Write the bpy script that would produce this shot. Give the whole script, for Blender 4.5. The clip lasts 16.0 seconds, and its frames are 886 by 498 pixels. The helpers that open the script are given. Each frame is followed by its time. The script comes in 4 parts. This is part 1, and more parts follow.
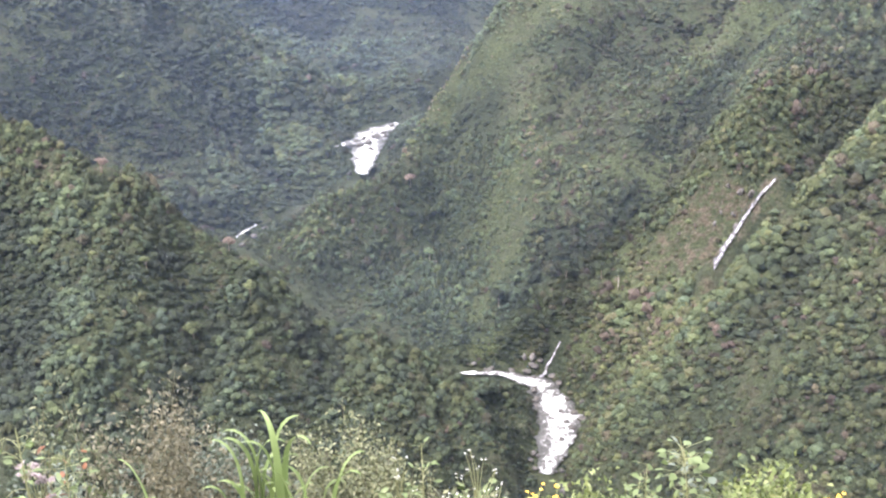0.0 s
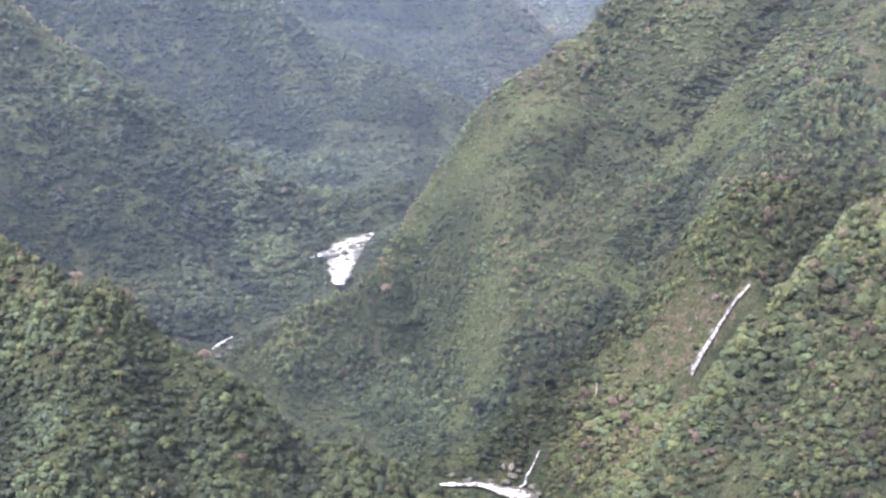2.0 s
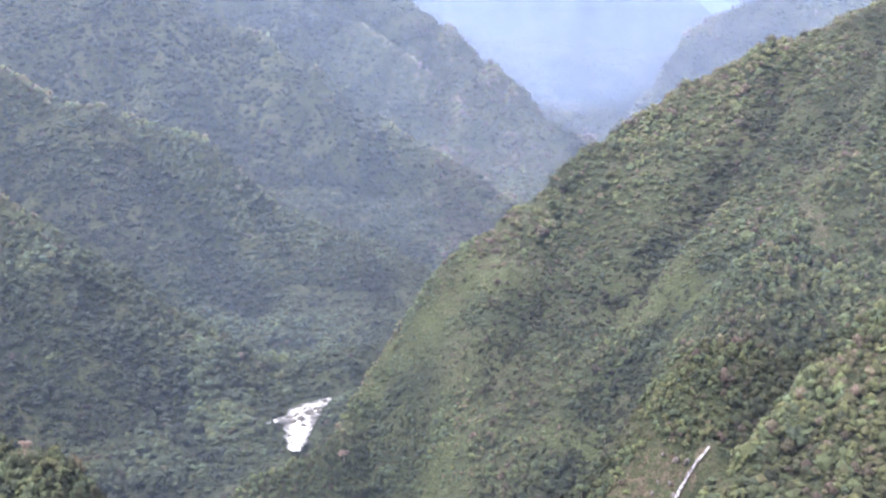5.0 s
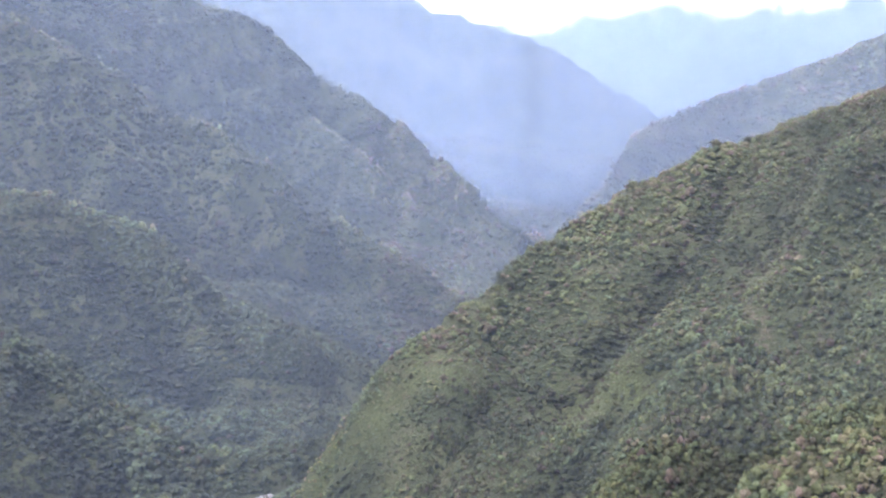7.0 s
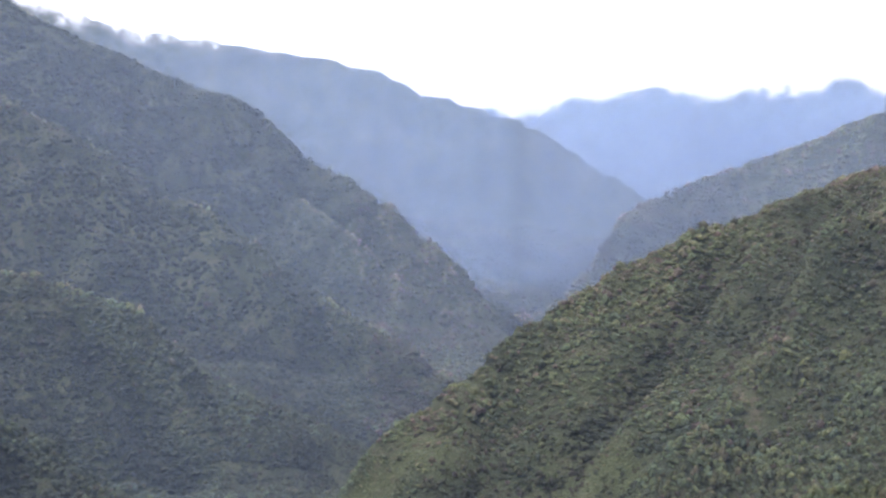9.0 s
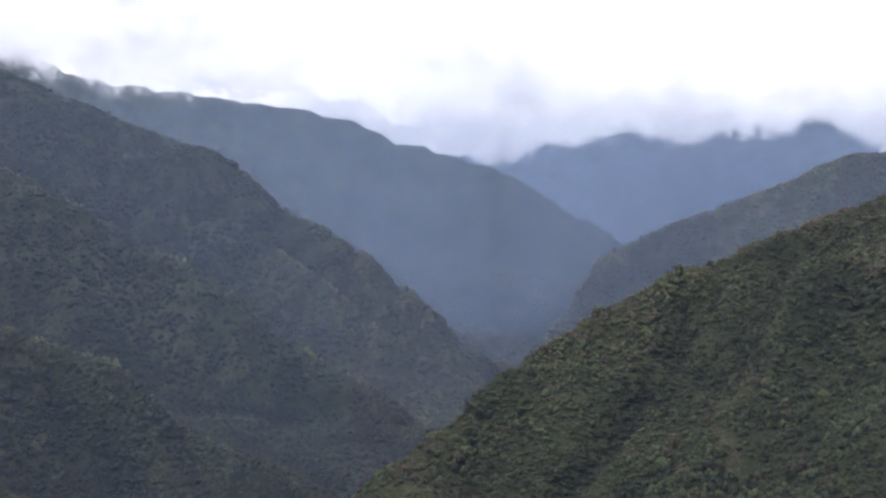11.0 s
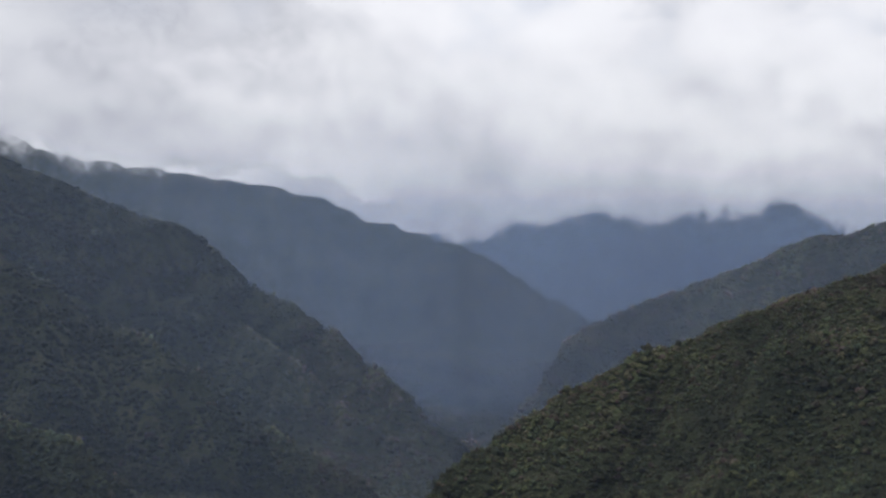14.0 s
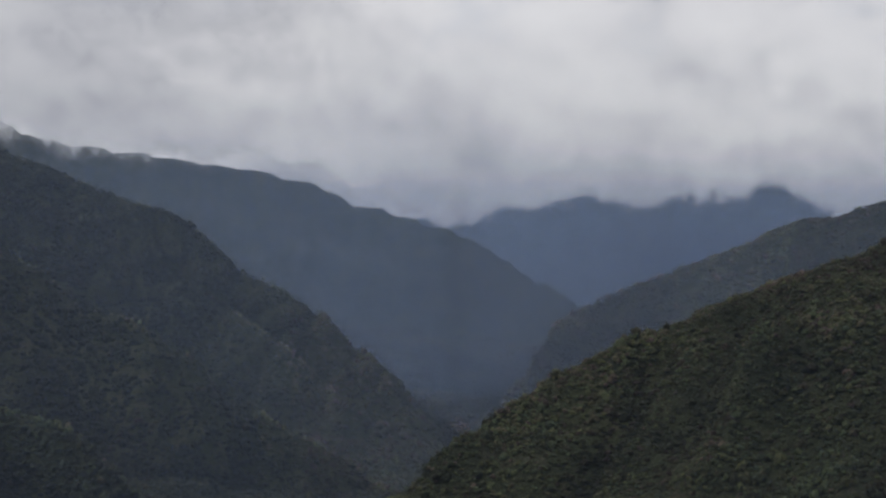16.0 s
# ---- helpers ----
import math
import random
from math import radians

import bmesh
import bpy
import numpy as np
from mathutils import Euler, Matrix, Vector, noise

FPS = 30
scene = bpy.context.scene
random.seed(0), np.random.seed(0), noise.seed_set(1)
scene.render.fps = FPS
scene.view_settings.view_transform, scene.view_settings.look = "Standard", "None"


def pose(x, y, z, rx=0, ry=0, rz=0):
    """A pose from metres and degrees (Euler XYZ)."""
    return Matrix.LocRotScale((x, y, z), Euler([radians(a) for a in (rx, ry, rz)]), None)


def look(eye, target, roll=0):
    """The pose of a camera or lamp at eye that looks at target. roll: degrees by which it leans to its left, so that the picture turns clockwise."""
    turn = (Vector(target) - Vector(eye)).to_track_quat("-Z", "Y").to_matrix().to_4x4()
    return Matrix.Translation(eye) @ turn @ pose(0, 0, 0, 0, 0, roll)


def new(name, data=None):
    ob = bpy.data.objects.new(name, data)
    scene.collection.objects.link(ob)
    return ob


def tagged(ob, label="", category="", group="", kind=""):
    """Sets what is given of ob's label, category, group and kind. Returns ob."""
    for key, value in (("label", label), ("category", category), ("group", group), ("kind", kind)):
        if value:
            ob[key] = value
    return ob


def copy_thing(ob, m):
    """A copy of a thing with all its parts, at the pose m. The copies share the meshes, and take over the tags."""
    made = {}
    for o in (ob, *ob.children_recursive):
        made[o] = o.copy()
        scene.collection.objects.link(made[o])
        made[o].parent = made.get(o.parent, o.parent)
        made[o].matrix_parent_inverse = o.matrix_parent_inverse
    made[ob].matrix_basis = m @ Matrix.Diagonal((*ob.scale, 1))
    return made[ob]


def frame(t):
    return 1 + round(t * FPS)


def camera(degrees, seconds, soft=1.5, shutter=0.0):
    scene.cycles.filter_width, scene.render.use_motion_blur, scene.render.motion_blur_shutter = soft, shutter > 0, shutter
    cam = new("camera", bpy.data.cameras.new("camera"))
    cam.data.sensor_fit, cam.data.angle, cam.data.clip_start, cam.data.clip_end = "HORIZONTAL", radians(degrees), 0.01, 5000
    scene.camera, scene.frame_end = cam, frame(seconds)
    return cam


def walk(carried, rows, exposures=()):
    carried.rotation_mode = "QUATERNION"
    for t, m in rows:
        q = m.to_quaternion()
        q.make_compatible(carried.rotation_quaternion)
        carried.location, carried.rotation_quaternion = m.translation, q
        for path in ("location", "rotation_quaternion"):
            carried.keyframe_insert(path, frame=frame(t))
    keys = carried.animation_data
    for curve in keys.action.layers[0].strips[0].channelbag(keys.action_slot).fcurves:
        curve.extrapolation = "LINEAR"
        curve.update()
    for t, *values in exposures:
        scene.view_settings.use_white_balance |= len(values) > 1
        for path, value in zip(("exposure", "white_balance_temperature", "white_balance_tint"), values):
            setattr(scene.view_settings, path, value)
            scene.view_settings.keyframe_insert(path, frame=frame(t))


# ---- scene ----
cam = camera(39.86, 16.0, soft=2.25)
PATH = [
    (0.0, 0.0, 0.0, 1.6, 66.00, 0.07, 0.09),
    (0.5, 0.0, 0.0, 1.6, 67.71, -0.41, -0.67),
    (1.0, 0.0, 0.0, 1.6, 68.92, -0.66, -0.65),
    (1.5, 0.0, 0.0, 1.6, 69.86, -0.32, -0.62),
    (2.0, 0.0, 0.0, 1.6, 71.12, 0.31, -1.19),
    (2.5, 0.0, 0.0, 1.6, 72.04, 0.16, -1.77),
    (3.0, 0.0, 0.0, 1.6, 73.58, 0.12, -2.29),
    (3.5, 0.0, 0.0, 1.6, 75.26, 0.25, -2.02),
    (4.0, 0.0, 0.0, 1.6, 76.34, -0.00, -2.36),
    (4.2, 0.0, 0.0, 1.6, 76.88, 0.11, -2.45),
    (6.5, 0.0, 0.0, 1.6, 81.91, -0.82, -5.21),
    (7.0, 0.0, 0.0, 1.6, 83.28, -1.24, -5.47),
    (7.5, 0.0, 0.0, 1.6, 84.74, -1.14, -5.54),
    (8.0, 0.0, 0.0, 1.6, 85.23, -0.72, -4.97),
    (8.2, 0.0, 0.0, 1.6, 85.09, -0.49, -5.31),
    (8.3, 0.0, 0.0, 1.6, 86.01, -0.81, -8.99),
    (8.5, 0.0, 0.0, 1.6, 86.26, -0.36, -6.80),
    (9.0, 0.0, 0.0, 1.6, 87.10, -1.28, -6.01),
    (9.5, 0.0, 0.0, 1.6, 88.27, -1.36, -5.96),
    (9.7, 0.0, 0.0, 1.6, 89.06, -1.06, -6.18),
    (11.8, 0.0, 0.0, 1.6, 89.65, -0.31, -7.25),
    (12.0, 0.0, 0.0, 1.6, 90.34, -0.44, -7.12),
    (12.5, 0.0, 0.0, 1.6, 91.26, -0.54, -7.38),
    (13.0, 0.0, 0.0, 1.6, 91.97, -0.72, -7.48),
    (13.5, 0.0, 0.0, 1.6, 92.47, -0.30, -7.76),
    (14.0, 0.0, 0.0, 1.6, 93.01, -0.72, -8.57),
    (14.5, 0.0, 0.0, 1.6, 93.92, -0.73, -8.77),
    (15.0, 0.0, 0.0, 1.6, 94.29, -0.69, -8.24),
    (15.5, 0.0, 0.0, 1.6, 93.91, -0.36, -9.08),
    (16.0, 0.0, 0.0, 1.6, 92.28, -0.46, -9.09),
]
EXPOSURE = [(0.0, 3.23, 6300, 17), (4.2, 3.15, 6200, 19), (6.5, 2.93, 6200, 19), (9.0, 2.16, 6250, 17), (9.7, 1.9, 6200, 16),
            (11.8, 0.74, 6200, 14), (12.5, 0.66, 6200, 13), (13.5, 0.47, 6250, 12), (14.5, 0.26, 6350, 11), (15.5, 0.13, 6400, 11), (16.0, -0.08, 6400, 11)]
scene.cycles.transparent_max_bounces = 24
walk(cam, [(t, pose(*p)) for t, *p in PATH], EXPOSURE)

# ---- world, sun ----
SUN_EL, SUN_AZ = radians(56), radians(250)
world = bpy.data.worlds.new("overcast_sky")
scene.world = world
world.use_nodes = True


def link_nodes(tree, *pairs):
    for a, b in pairs:
        tree.links.new(a, b)


def node(tree, kind, **values):
    n = tree.nodes.new(kind)
    for key, value in values.items():
        if key in n.inputs:
            n.inputs[key].default_value = value
    return n


def math_node(tree, op, a, b=None, c=None, clamp=False):
    n = tree.nodes.new("ShaderNodeMath")
    n.operation, n.use_clamp = op, clamp
    for i, v in enumerate((a, b, c)):
        if v is None:
            continue
        if isinstance(v, (int, float)):
            n.inputs[i].default_value = v
        else:
            tree.links.new(v, n.inputs[i])
    return n.outputs[0]


def ramp_node(tree, fac, stops):
    n = tree.nodes.new("ShaderNodeValToRGB")
    while len(n.color_ramp.elements) < len(stops):
        n.color_ramp.elements.new(0.5)
    for e, (p, c) in zip(n.color_ramp.elements, stops):
        e.position = p
        e.color = (*c, 1) if len(c) == 3 else c
    tree.links.new(fac, n.inputs[0])
    return n.outputs[0]


def noise_node(tree, vector, scale, detail=4.0, rough=0.55, distortion=0.0):
    n = node(tree, "ShaderNodeTexNoise", Scale=scale, Detail=detail, Roughness=rough, Distortion=distortion)
    if vector is not None:
        tree.links.new(vector, n.inputs["Vector"])
    return n.outputs[0]


def mix_color(tree, fac, a, b, mode="MIX"):
    n = tree.nodes.new("ShaderNodeMix")
    n.data_type, n.blend_type = "RGBA", mode
    for sock, v in ((n.inputs[0], fac), (n.inputs[6], a), (n.inputs[7], b)):
        if isinstance(v, (int, float)):
            sock.default_value = v
        elif isinstance(v, tuple):
            sock.default_value = (*v, 1)
        else:
            tree.links.new(v, sock)
    return n.outputs[2]


wt = world.node_tree
wt.nodes.clear()
sky = wt.nodes.new("ShaderNodeTexSky")
sky.sky_type, sky.sun_disc = "NISHITA", False
sky.sun_elevation, sky.sun_rotation = SUN_EL, SUN_AZ
coord = wt.nodes.new("ShaderNodeTexCoord").outputs["Generated"]
stretch = node(wt, "ShaderNodeMapping", Scale=(1.0, 1.0, 1.7), Location=(0.37, 1.9, 0.4))
wt.links.new(coord, stretch.inputs["Vector"])
big = noise_node(wt, stretch.outputs[0], 3.2, 3.0, 0.5)
lumps = noise_node(wt, stretch.outputs[0], 9.0, 6.0, 0.54)
cover = math_node(wt, "ADD", math_node(wt, "MULTIPLY", big, 0.6), math_node(wt, "MULTIPLY", lumps, 0.4))
shade = ramp_node(wt, cover, [(0.38, (0.55, 0.56, 0.60)), (0.46, (0.70, 0.71, 0.74)), (0.53, (0.92, 0.92, 0.93)), (0.62, (1.0, 1.0, 1.0))])
cloud = mix_color(wt, 1.0, shade, (7.6, 7.6, 7.7), "MULTIPLY")
veil = ramp_node(wt, lumps, [(0.30, (0.85, 0.85, 0.85)), (0.45, (1, 1, 1))])
back = node(wt, "ShaderNodeBackground", Strength=0.1)
out = wt.nodes.new("ShaderNodeOutputWorld")
link_nodes(wt, (mix_color(wt, veil, sky.outputs[0], cloud), back.inputs["Color"]), (back.outputs[0], out.inputs["Surface"]))

sun_data = bpy.data.lights.new("sun", "SUN")
sun_data.energy, sun_data.angle, sun_data.color = 1.5, radians(9), (1.0, 0.95, 0.87)
sun = new("sun", sun_data)
sun.matrix_world = look((math.sin(SUN_AZ) * math.cos(SUN_EL) * 100, math.cos(SUN_AZ) * math.cos(SUN_EL) * 100, math.sin(SUN_EL) * 100), (0, 0, 0))


# ---- materials ----
def material(name, build):
    m = bpy.data.materials.new(name)
    m.use_nodes = True
    tree = m.node_tree
    tree.nodes.clear()
    shader = tree.nodes.new("ShaderNodeBsdfPrincipled")
    output = tree.nodes.new("ShaderNodeOutputMaterial")
    tree.links.new(shader.outputs[0], output.inputs["Surface"])
    build(tree, shader, output)
    return m


def bump(tree, shader, height, strength, distance):
    b = node(tree, "ShaderNodeBump", Strength=strength, Distance=distance)
    link_nodes(tree, (height, b.inputs["Height"]), (b.outputs[0], shader.inputs["Normal"]))


def position(tree):
    return tree.nodes.new("ShaderNodeNewGeometry").outputs["Position"]


def attribute(tree, name):
    n = tree.nodes.new("ShaderNodeAttribute")
    n.attribute_name = name
    return n.outputs["Fac"]


def build_canopy(tree, shader, output):
    """Leaves of many kinds of trees: tint is how light a crown is, hue runs from blue green over olive to dry brown."""
    tint, hue = attribute(tree, "tint"), attribute(tree, "hue")
    p = position(tree)
    grain = noise_node(tree, p, 1.9, 4.0, 0.68)
    f = math_node(tree, "ADD", tint, math_node(tree, "MULTIPLY", math_node(tree, "SUBTRACT", grain, 0.5), 0.95))
    light = ramp_node(tree, f, [(0.0, (0.0125, 0.0125, 0.0125)), (0.3, (0.0275, 0.0275, 0.0275)), (0.55, (0.049, 0.049, 0.049)),
                                (0.78, (0.077, 0.077, 0.077)), (1.0, (0.112, 0.112, 0.112))])
    shift = math_node(tree, "ADD", hue, math_node(tree, "MULTIPLY", math_node(tree, "SUBTRACT", noise_node(tree, p, 0.9, 2.0, 0.5), 0.5), 0.30))
    colour = ramp_node(tree, shift, [(0.0, (0.76, 1.02, 0.78)), (0.3, (0.79, 1.08, 0.62)), (0.5, (0.88, 1.12, 0.50)), (0.68, (1.02, 1.12, 0.43)),
                                     (0.82, (1.12, 1.02, 0.58)), (1.0, (1.26, 0.92, 0.74))])
    tree.links.new(mix_color(tree, 1.0, light, colour, "MULTIPLY"), shader.inputs["Base Color"])
    shader.inputs["Roughness"].default_value = 0.75
    shader.inputs["Specular IOR Level"].default_value = 0.25
    bump(tree, shader, noise_node(tree, p, 1.5, 5.0, 0.72), 1.0, 1.3)


CANOPY = material("forest_leaves", build_canopy)


def build_ground(tree, shader, output):
    p = position(tree)
    big_n, fine = noise_node(tree, p, 0.02, 4.0), noise_node(tree, p, 0.8, 5.0, 0.7)
    f = math_node(tree, "ADD", math_node(tree, "MULTIPLY", big_n, 0.5), math_node(tree, "MULTIPLY", fine, 0.5))
    colour = ramp_node(tree, f, [(0.36, (0.010, 0.014, 0.008)), (0.5, (0.025, 0.032, 0.016)), (0.64, (0.052, 0.058, 0.028))])
    meadow = ramp_node(tree, fine, [(0.34, (0.018, 0.025, 0.011)), (0.5, (0.044, 0.055, 0.022)), (0.66, (0.080, 0.087, 0.040))])
    earth = ramp_node(tree, fine, [(0.3, (0.040, 0.032, 0.022)), (0.5, (0.074, 0.057, 0.039)), (0.7, (0.130, 0.103, 0.078))])
    colour = mix_color(tree, attribute(tree, "grass"), colour, meadow)
    bare = math_node(tree, "MULTIPLY", attribute(tree, "soil"), ramp_node(tree, noise_node(tree, p, 0.22, 5.0, 0.65), [(0.47, (0, 0, 0)), (0.60, (1, 1, 1))]))
    colour = mix_color(tree, math_node(tree, "MULTIPLY", attribute(tree, "soil"), 0.6), colour, meadow)
    colour = mix_color(tree, bare, colour, earth)
    tree.links.new(colour, shader.inputs["Base Color"])
    shader.inputs["Roughness"].default_value = 0.9
    shader.inputs["Specular IOR Level"].default_value = 0.2
    bump(tree, shader, noise_node(tree, p, 0.3, 7.0, 0.72), 1.0, 5.0)


GROUND = material("undergrowth_ground", build_ground)


def build_water(tree, shader, output):
    p = position(tree)
    froth = noise_node(tree, p, 0.42, 7.0, 0.72, 0.8)
    wide = noise_node(tree, p, 0.085, 3.0, 0.6, 0.5)
    rim = attribute(tree, "rim")
    f = math_node(tree, "ADD", math_node(tree, "MULTIPLY", froth, 0.62), math_node(tree, "MULTIPLY", wide, 0.38))
    f = math_node(tree, "SUBTRACT", math_node(tree, "ADD", f, 0.035), math_node(tree, "MULTIPLY", math_node(tree, "POWER", rim, 3.0), 0.13))
    colour = ramp_node(tree, f, [(0.45, (0.020, 0.019, 0.016)), (0.505, (0.055, 0.050, 0.044)), (0.54, (0.30, 0.30, 0.305)), (0.64, (0.66, 0.66, 0.68))])
    tree.links.new(colour, shader.inputs["Base Color"])
    shader.inputs["Roughness"].default_value = 0.4
    bump(tree, shader, froth, 0.9, 0.6)


WATER = material("white_water", build_water)


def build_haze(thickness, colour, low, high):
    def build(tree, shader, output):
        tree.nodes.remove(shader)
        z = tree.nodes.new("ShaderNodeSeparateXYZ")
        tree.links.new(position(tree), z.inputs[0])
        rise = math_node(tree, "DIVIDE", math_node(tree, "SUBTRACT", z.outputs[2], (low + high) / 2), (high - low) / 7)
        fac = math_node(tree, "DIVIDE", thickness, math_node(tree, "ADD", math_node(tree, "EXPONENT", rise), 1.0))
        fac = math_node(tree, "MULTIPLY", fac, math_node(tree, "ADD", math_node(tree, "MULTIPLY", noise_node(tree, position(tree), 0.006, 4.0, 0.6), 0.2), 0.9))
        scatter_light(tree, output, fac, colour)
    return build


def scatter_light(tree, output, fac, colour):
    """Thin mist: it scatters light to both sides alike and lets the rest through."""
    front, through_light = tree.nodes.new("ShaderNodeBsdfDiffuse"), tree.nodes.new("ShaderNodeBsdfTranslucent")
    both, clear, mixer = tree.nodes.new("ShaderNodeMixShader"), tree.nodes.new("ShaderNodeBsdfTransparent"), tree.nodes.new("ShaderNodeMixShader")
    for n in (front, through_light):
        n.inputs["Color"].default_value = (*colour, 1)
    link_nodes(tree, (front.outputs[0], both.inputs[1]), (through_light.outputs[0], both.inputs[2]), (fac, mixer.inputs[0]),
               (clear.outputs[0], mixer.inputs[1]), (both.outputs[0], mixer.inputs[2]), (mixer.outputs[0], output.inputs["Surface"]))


def build_cloud(tree, shader, output):
    """Heaped vapour with a billowing lower edge; its own emission stands in for daylight coming through."""
    tree.nodes.remove(shader)
    p = position(tree)
    heads, wisp = node(tree, "ShaderNodeTexVoronoi", Scale=0.011), noise_node(tree, p, 0.03, 6.0, 0.62, 0.4)
    heads.feature = "SMOOTH_F1"
    tree.links.new(p, heads.inputs["Vector"])
    billow = math_node(tree, "SUBTRACT", 1.0, heads.outputs["Distance"])
    deep = attribute(tree, "depth")
    edge = math_node(tree, "ADD", deep, math_node(tree, "MULTIPLY", math_node(tree, "SUBTRACT", billow, 0.5), 60))
    edge = math_node(tree, "ADD", edge, math_node(tree, "MULTIPLY", math_node(tree, "SUBTRACT", wisp, 0.5), 85))
    soft = math_node(tree, "ADD", math_node(tree, "MULTIPLY", attribute(tree, "leftward"), 3.0), 6.0)
    solid = math_node(tree, "DIVIDE", 1.0, math_node(tree, "ADD", math_node(tree, "EXPONENT", math_node(tree, "DIVIDE", math_node(tree, "SUBTRACT", -4.0, edge), soft)), 1.0))
    fac = math_node(tree, "MULTIPLY", solid, attribute(tree, "fade"), clamp=True)
    flat = node(tree, "ShaderNodeMapping", Scale=(1.0, 1.0, 1.5))
    tree.links.new(p, flat.inputs["Vector"])
    heap, puff = noise_node(tree, flat.outputs[0], 0.0042, 4.0, 0.55, 0.3), noise_node(tree, p, 0.011, 6.0, 0.6, 0.5)
    f = math_node(tree, "ADD", math_node(tree, "MULTIPLY", heap, 0.6), math_node(tree, "MULTIPLY", puff, 0.4))
    shade = ramp_node(tree, f, [(0.36, (0.70, 0.71, 0.74)), (0.47, (0.84, 0.84, 0.865)), (0.56, (0.95, 0.95, 0.96)), (0.66, (1.0, 1.0, 1.0))])
    # greyer towards the left: duller light there is put into the cloud colour
    shade = mix_color(tree, attribute(tree, "leftward"), shade, mix_color(tree, 1.0, shade, (0.74, 0.75, 0.78), "MULTIPLY"))
    glow, clear, mixer = node(tree, "ShaderNodeEmission", Strength=0.76), tree.nodes.new("ShaderNodeBsdfTransparent"), tree.nodes.new("ShaderNodeMixShader")
    link_nodes(tree, (shade, glow.inputs["Color"]), (fac, mixer.inputs[0]), (clear.outputs[0], mixer.inputs[1]), (glow.outputs[0], mixer.inputs[2]), (mixer.outputs[0], output.inputs["Surface"]))


CLOUD = material("cloud_vapour", build_cloud)


def build_rock(tree, shader, output):
    p = position(tree)
    f = noise_node(tree, p, 0.8, 6.0, 0.65)
    tree.links.new(ramp_node(tree, f, [(0.3, (0.016, 0.015, 0.014)), (0.5, (0.038, 0.033, 0.029)), (0.7, (0.085, 0.075, 0.066))]), shader.inputs["Base Color"])
    shader.inputs["Roughness"].default_value = 0.8
    bump(tree, shader, f, 0.8, 0.3)


ROCK = material("wet_grey_rock", build_rock)


def build_dry_rock(tree, shader, output):
    f = noise_node(tree, position(tree), 0.9, 6.0, 0.68)
    tree.links.new(ramp_node(tree, f, [(0.32, (0.030, 0.026, 0.023)), (0.5, (0.070, 0.062, 0.058)), (0.66, (0.125, 0.115, 0.112))]), shader.inputs["Base Color"])
    shader.inputs["Roughness"].default_value = 0.85
    bump(tree, shader, f, 1.0, 0.4)


DRY_ROCK = material("pale_weathered_rock", build_dry_rock)


def leaf_material(name, dark, mid, light, glow=0.3):
    """Leaves of one kind, each a little different."""
    def build(tree, shader, output):
        geo = tree.nodes.new("ShaderNodeNewGeometry")
        f = math_node(tree, "ADD", math_node(tree, "MULTIPLY", geo.outputs["Random Per Island"], 0.7),
                      math_node(tree, "MULTIPLY", noise_node(tree, geo.outputs["Position"], 9.0, 3.0), 0.3))
        colour = ramp_node(tree, f, [(0.1, dark), (0.5, mid), (0.9, light)])
        tree.links.new(colour, shader.inputs["Base Color"])
        shader.inputs["Roughness"].default_value = 0.5
        shader.inputs["Specular IOR Level"].default_value = 0.35
        soft_light, mixer = tree.nodes.new("ShaderNodeBsdfTranslucent"), tree.nodes.new("ShaderNodeMixShader")
        mixer.inputs[0].default_value = glow
        link_nodes(tree, (colour, soft_light.inputs["Color"]), (shader.outputs[0], mixer.inputs[1]), (soft_light.outputs[0], mixer.inputs[2]),
                   (mixer.outputs[0], output.inputs["Surface"]))
    return material(name, build)


def build_bark(tree, shader, output):
    f = noise_node(tree, position(tree), 14.0, 5.0, 0.6)
    tree.links.new(ramp_node(tree, f, [(0.3, (0.10, 0.08, 0.06)), (0.7, (0.26, 0.21, 0.16))]), shader.inputs["Base Color"])
    shader.inputs["Roughness"].default_value = 0.85
    bump(tree, shader, f, 0.6, 0.01)


BARK = material("brown_stem_bark", build_bark)
PALE_BARK = material("pale_trunk_bark", lambda tree, shader, output: (
    tree.links.new(ramp_node(tree, noise_node(tree, position(tree), 2.0, 5.0), [(0.3, (0.22, 0.20, 0.17)), (0.7, (0.46, 0.43, 0.38))]), shader.inputs["Base Color"]),))
GRASS_LEAF = leaf_material("fresh_grass_blade", (0.075, 0.115, 0.030), (0.125, 0.175, 0.055), (0.23, 0.27, 0.13), 0.3)
OLIVE_LEAF = leaf_material("olive_shrub_leaf", (0.045, 0.053, 0.028), (0.10, 0.11, 0.055), (0.20, 0.20, 0.11))
RUSSET_LEAF = leaf_material("russet_shrub_leaf", (0.042, 0.042, 0.028), (0.086, 0.083, 0.050), (0.16, 0.138, 0.088))
GREY_LEAF = leaf_material("grey_green_leaf", (0.045, 0.056, 0.042), (0.085, 0.105, 0.078), (0.16, 0.185, 0.145))
FRESH_LEAF = leaf_material("fresh_green_leaf", (0.045, 0.065, 0.024), (0.085, 0.115, 0.043), (0.16, 0.195, 0.09))
LIME_LEAF = leaf_material("yellow_green_leaf", (0.06, 0.08, 0.024), (0.11, 0.14, 0.043), (0.19, 0.21, 0.085))
DRY_LEAF = leaf_material("dry_rust_leaf", (0.10, 0.04, 0.02), (0.17, 0.065, 0.03), (0.24, 0.11, 0.06))
WHITE_PETAL = leaf_material("white_petal", (0.36, 0.36, 0.31), (0.48, 0.48, 0.44), (0.60, 0.60, 0.57), 0.2)
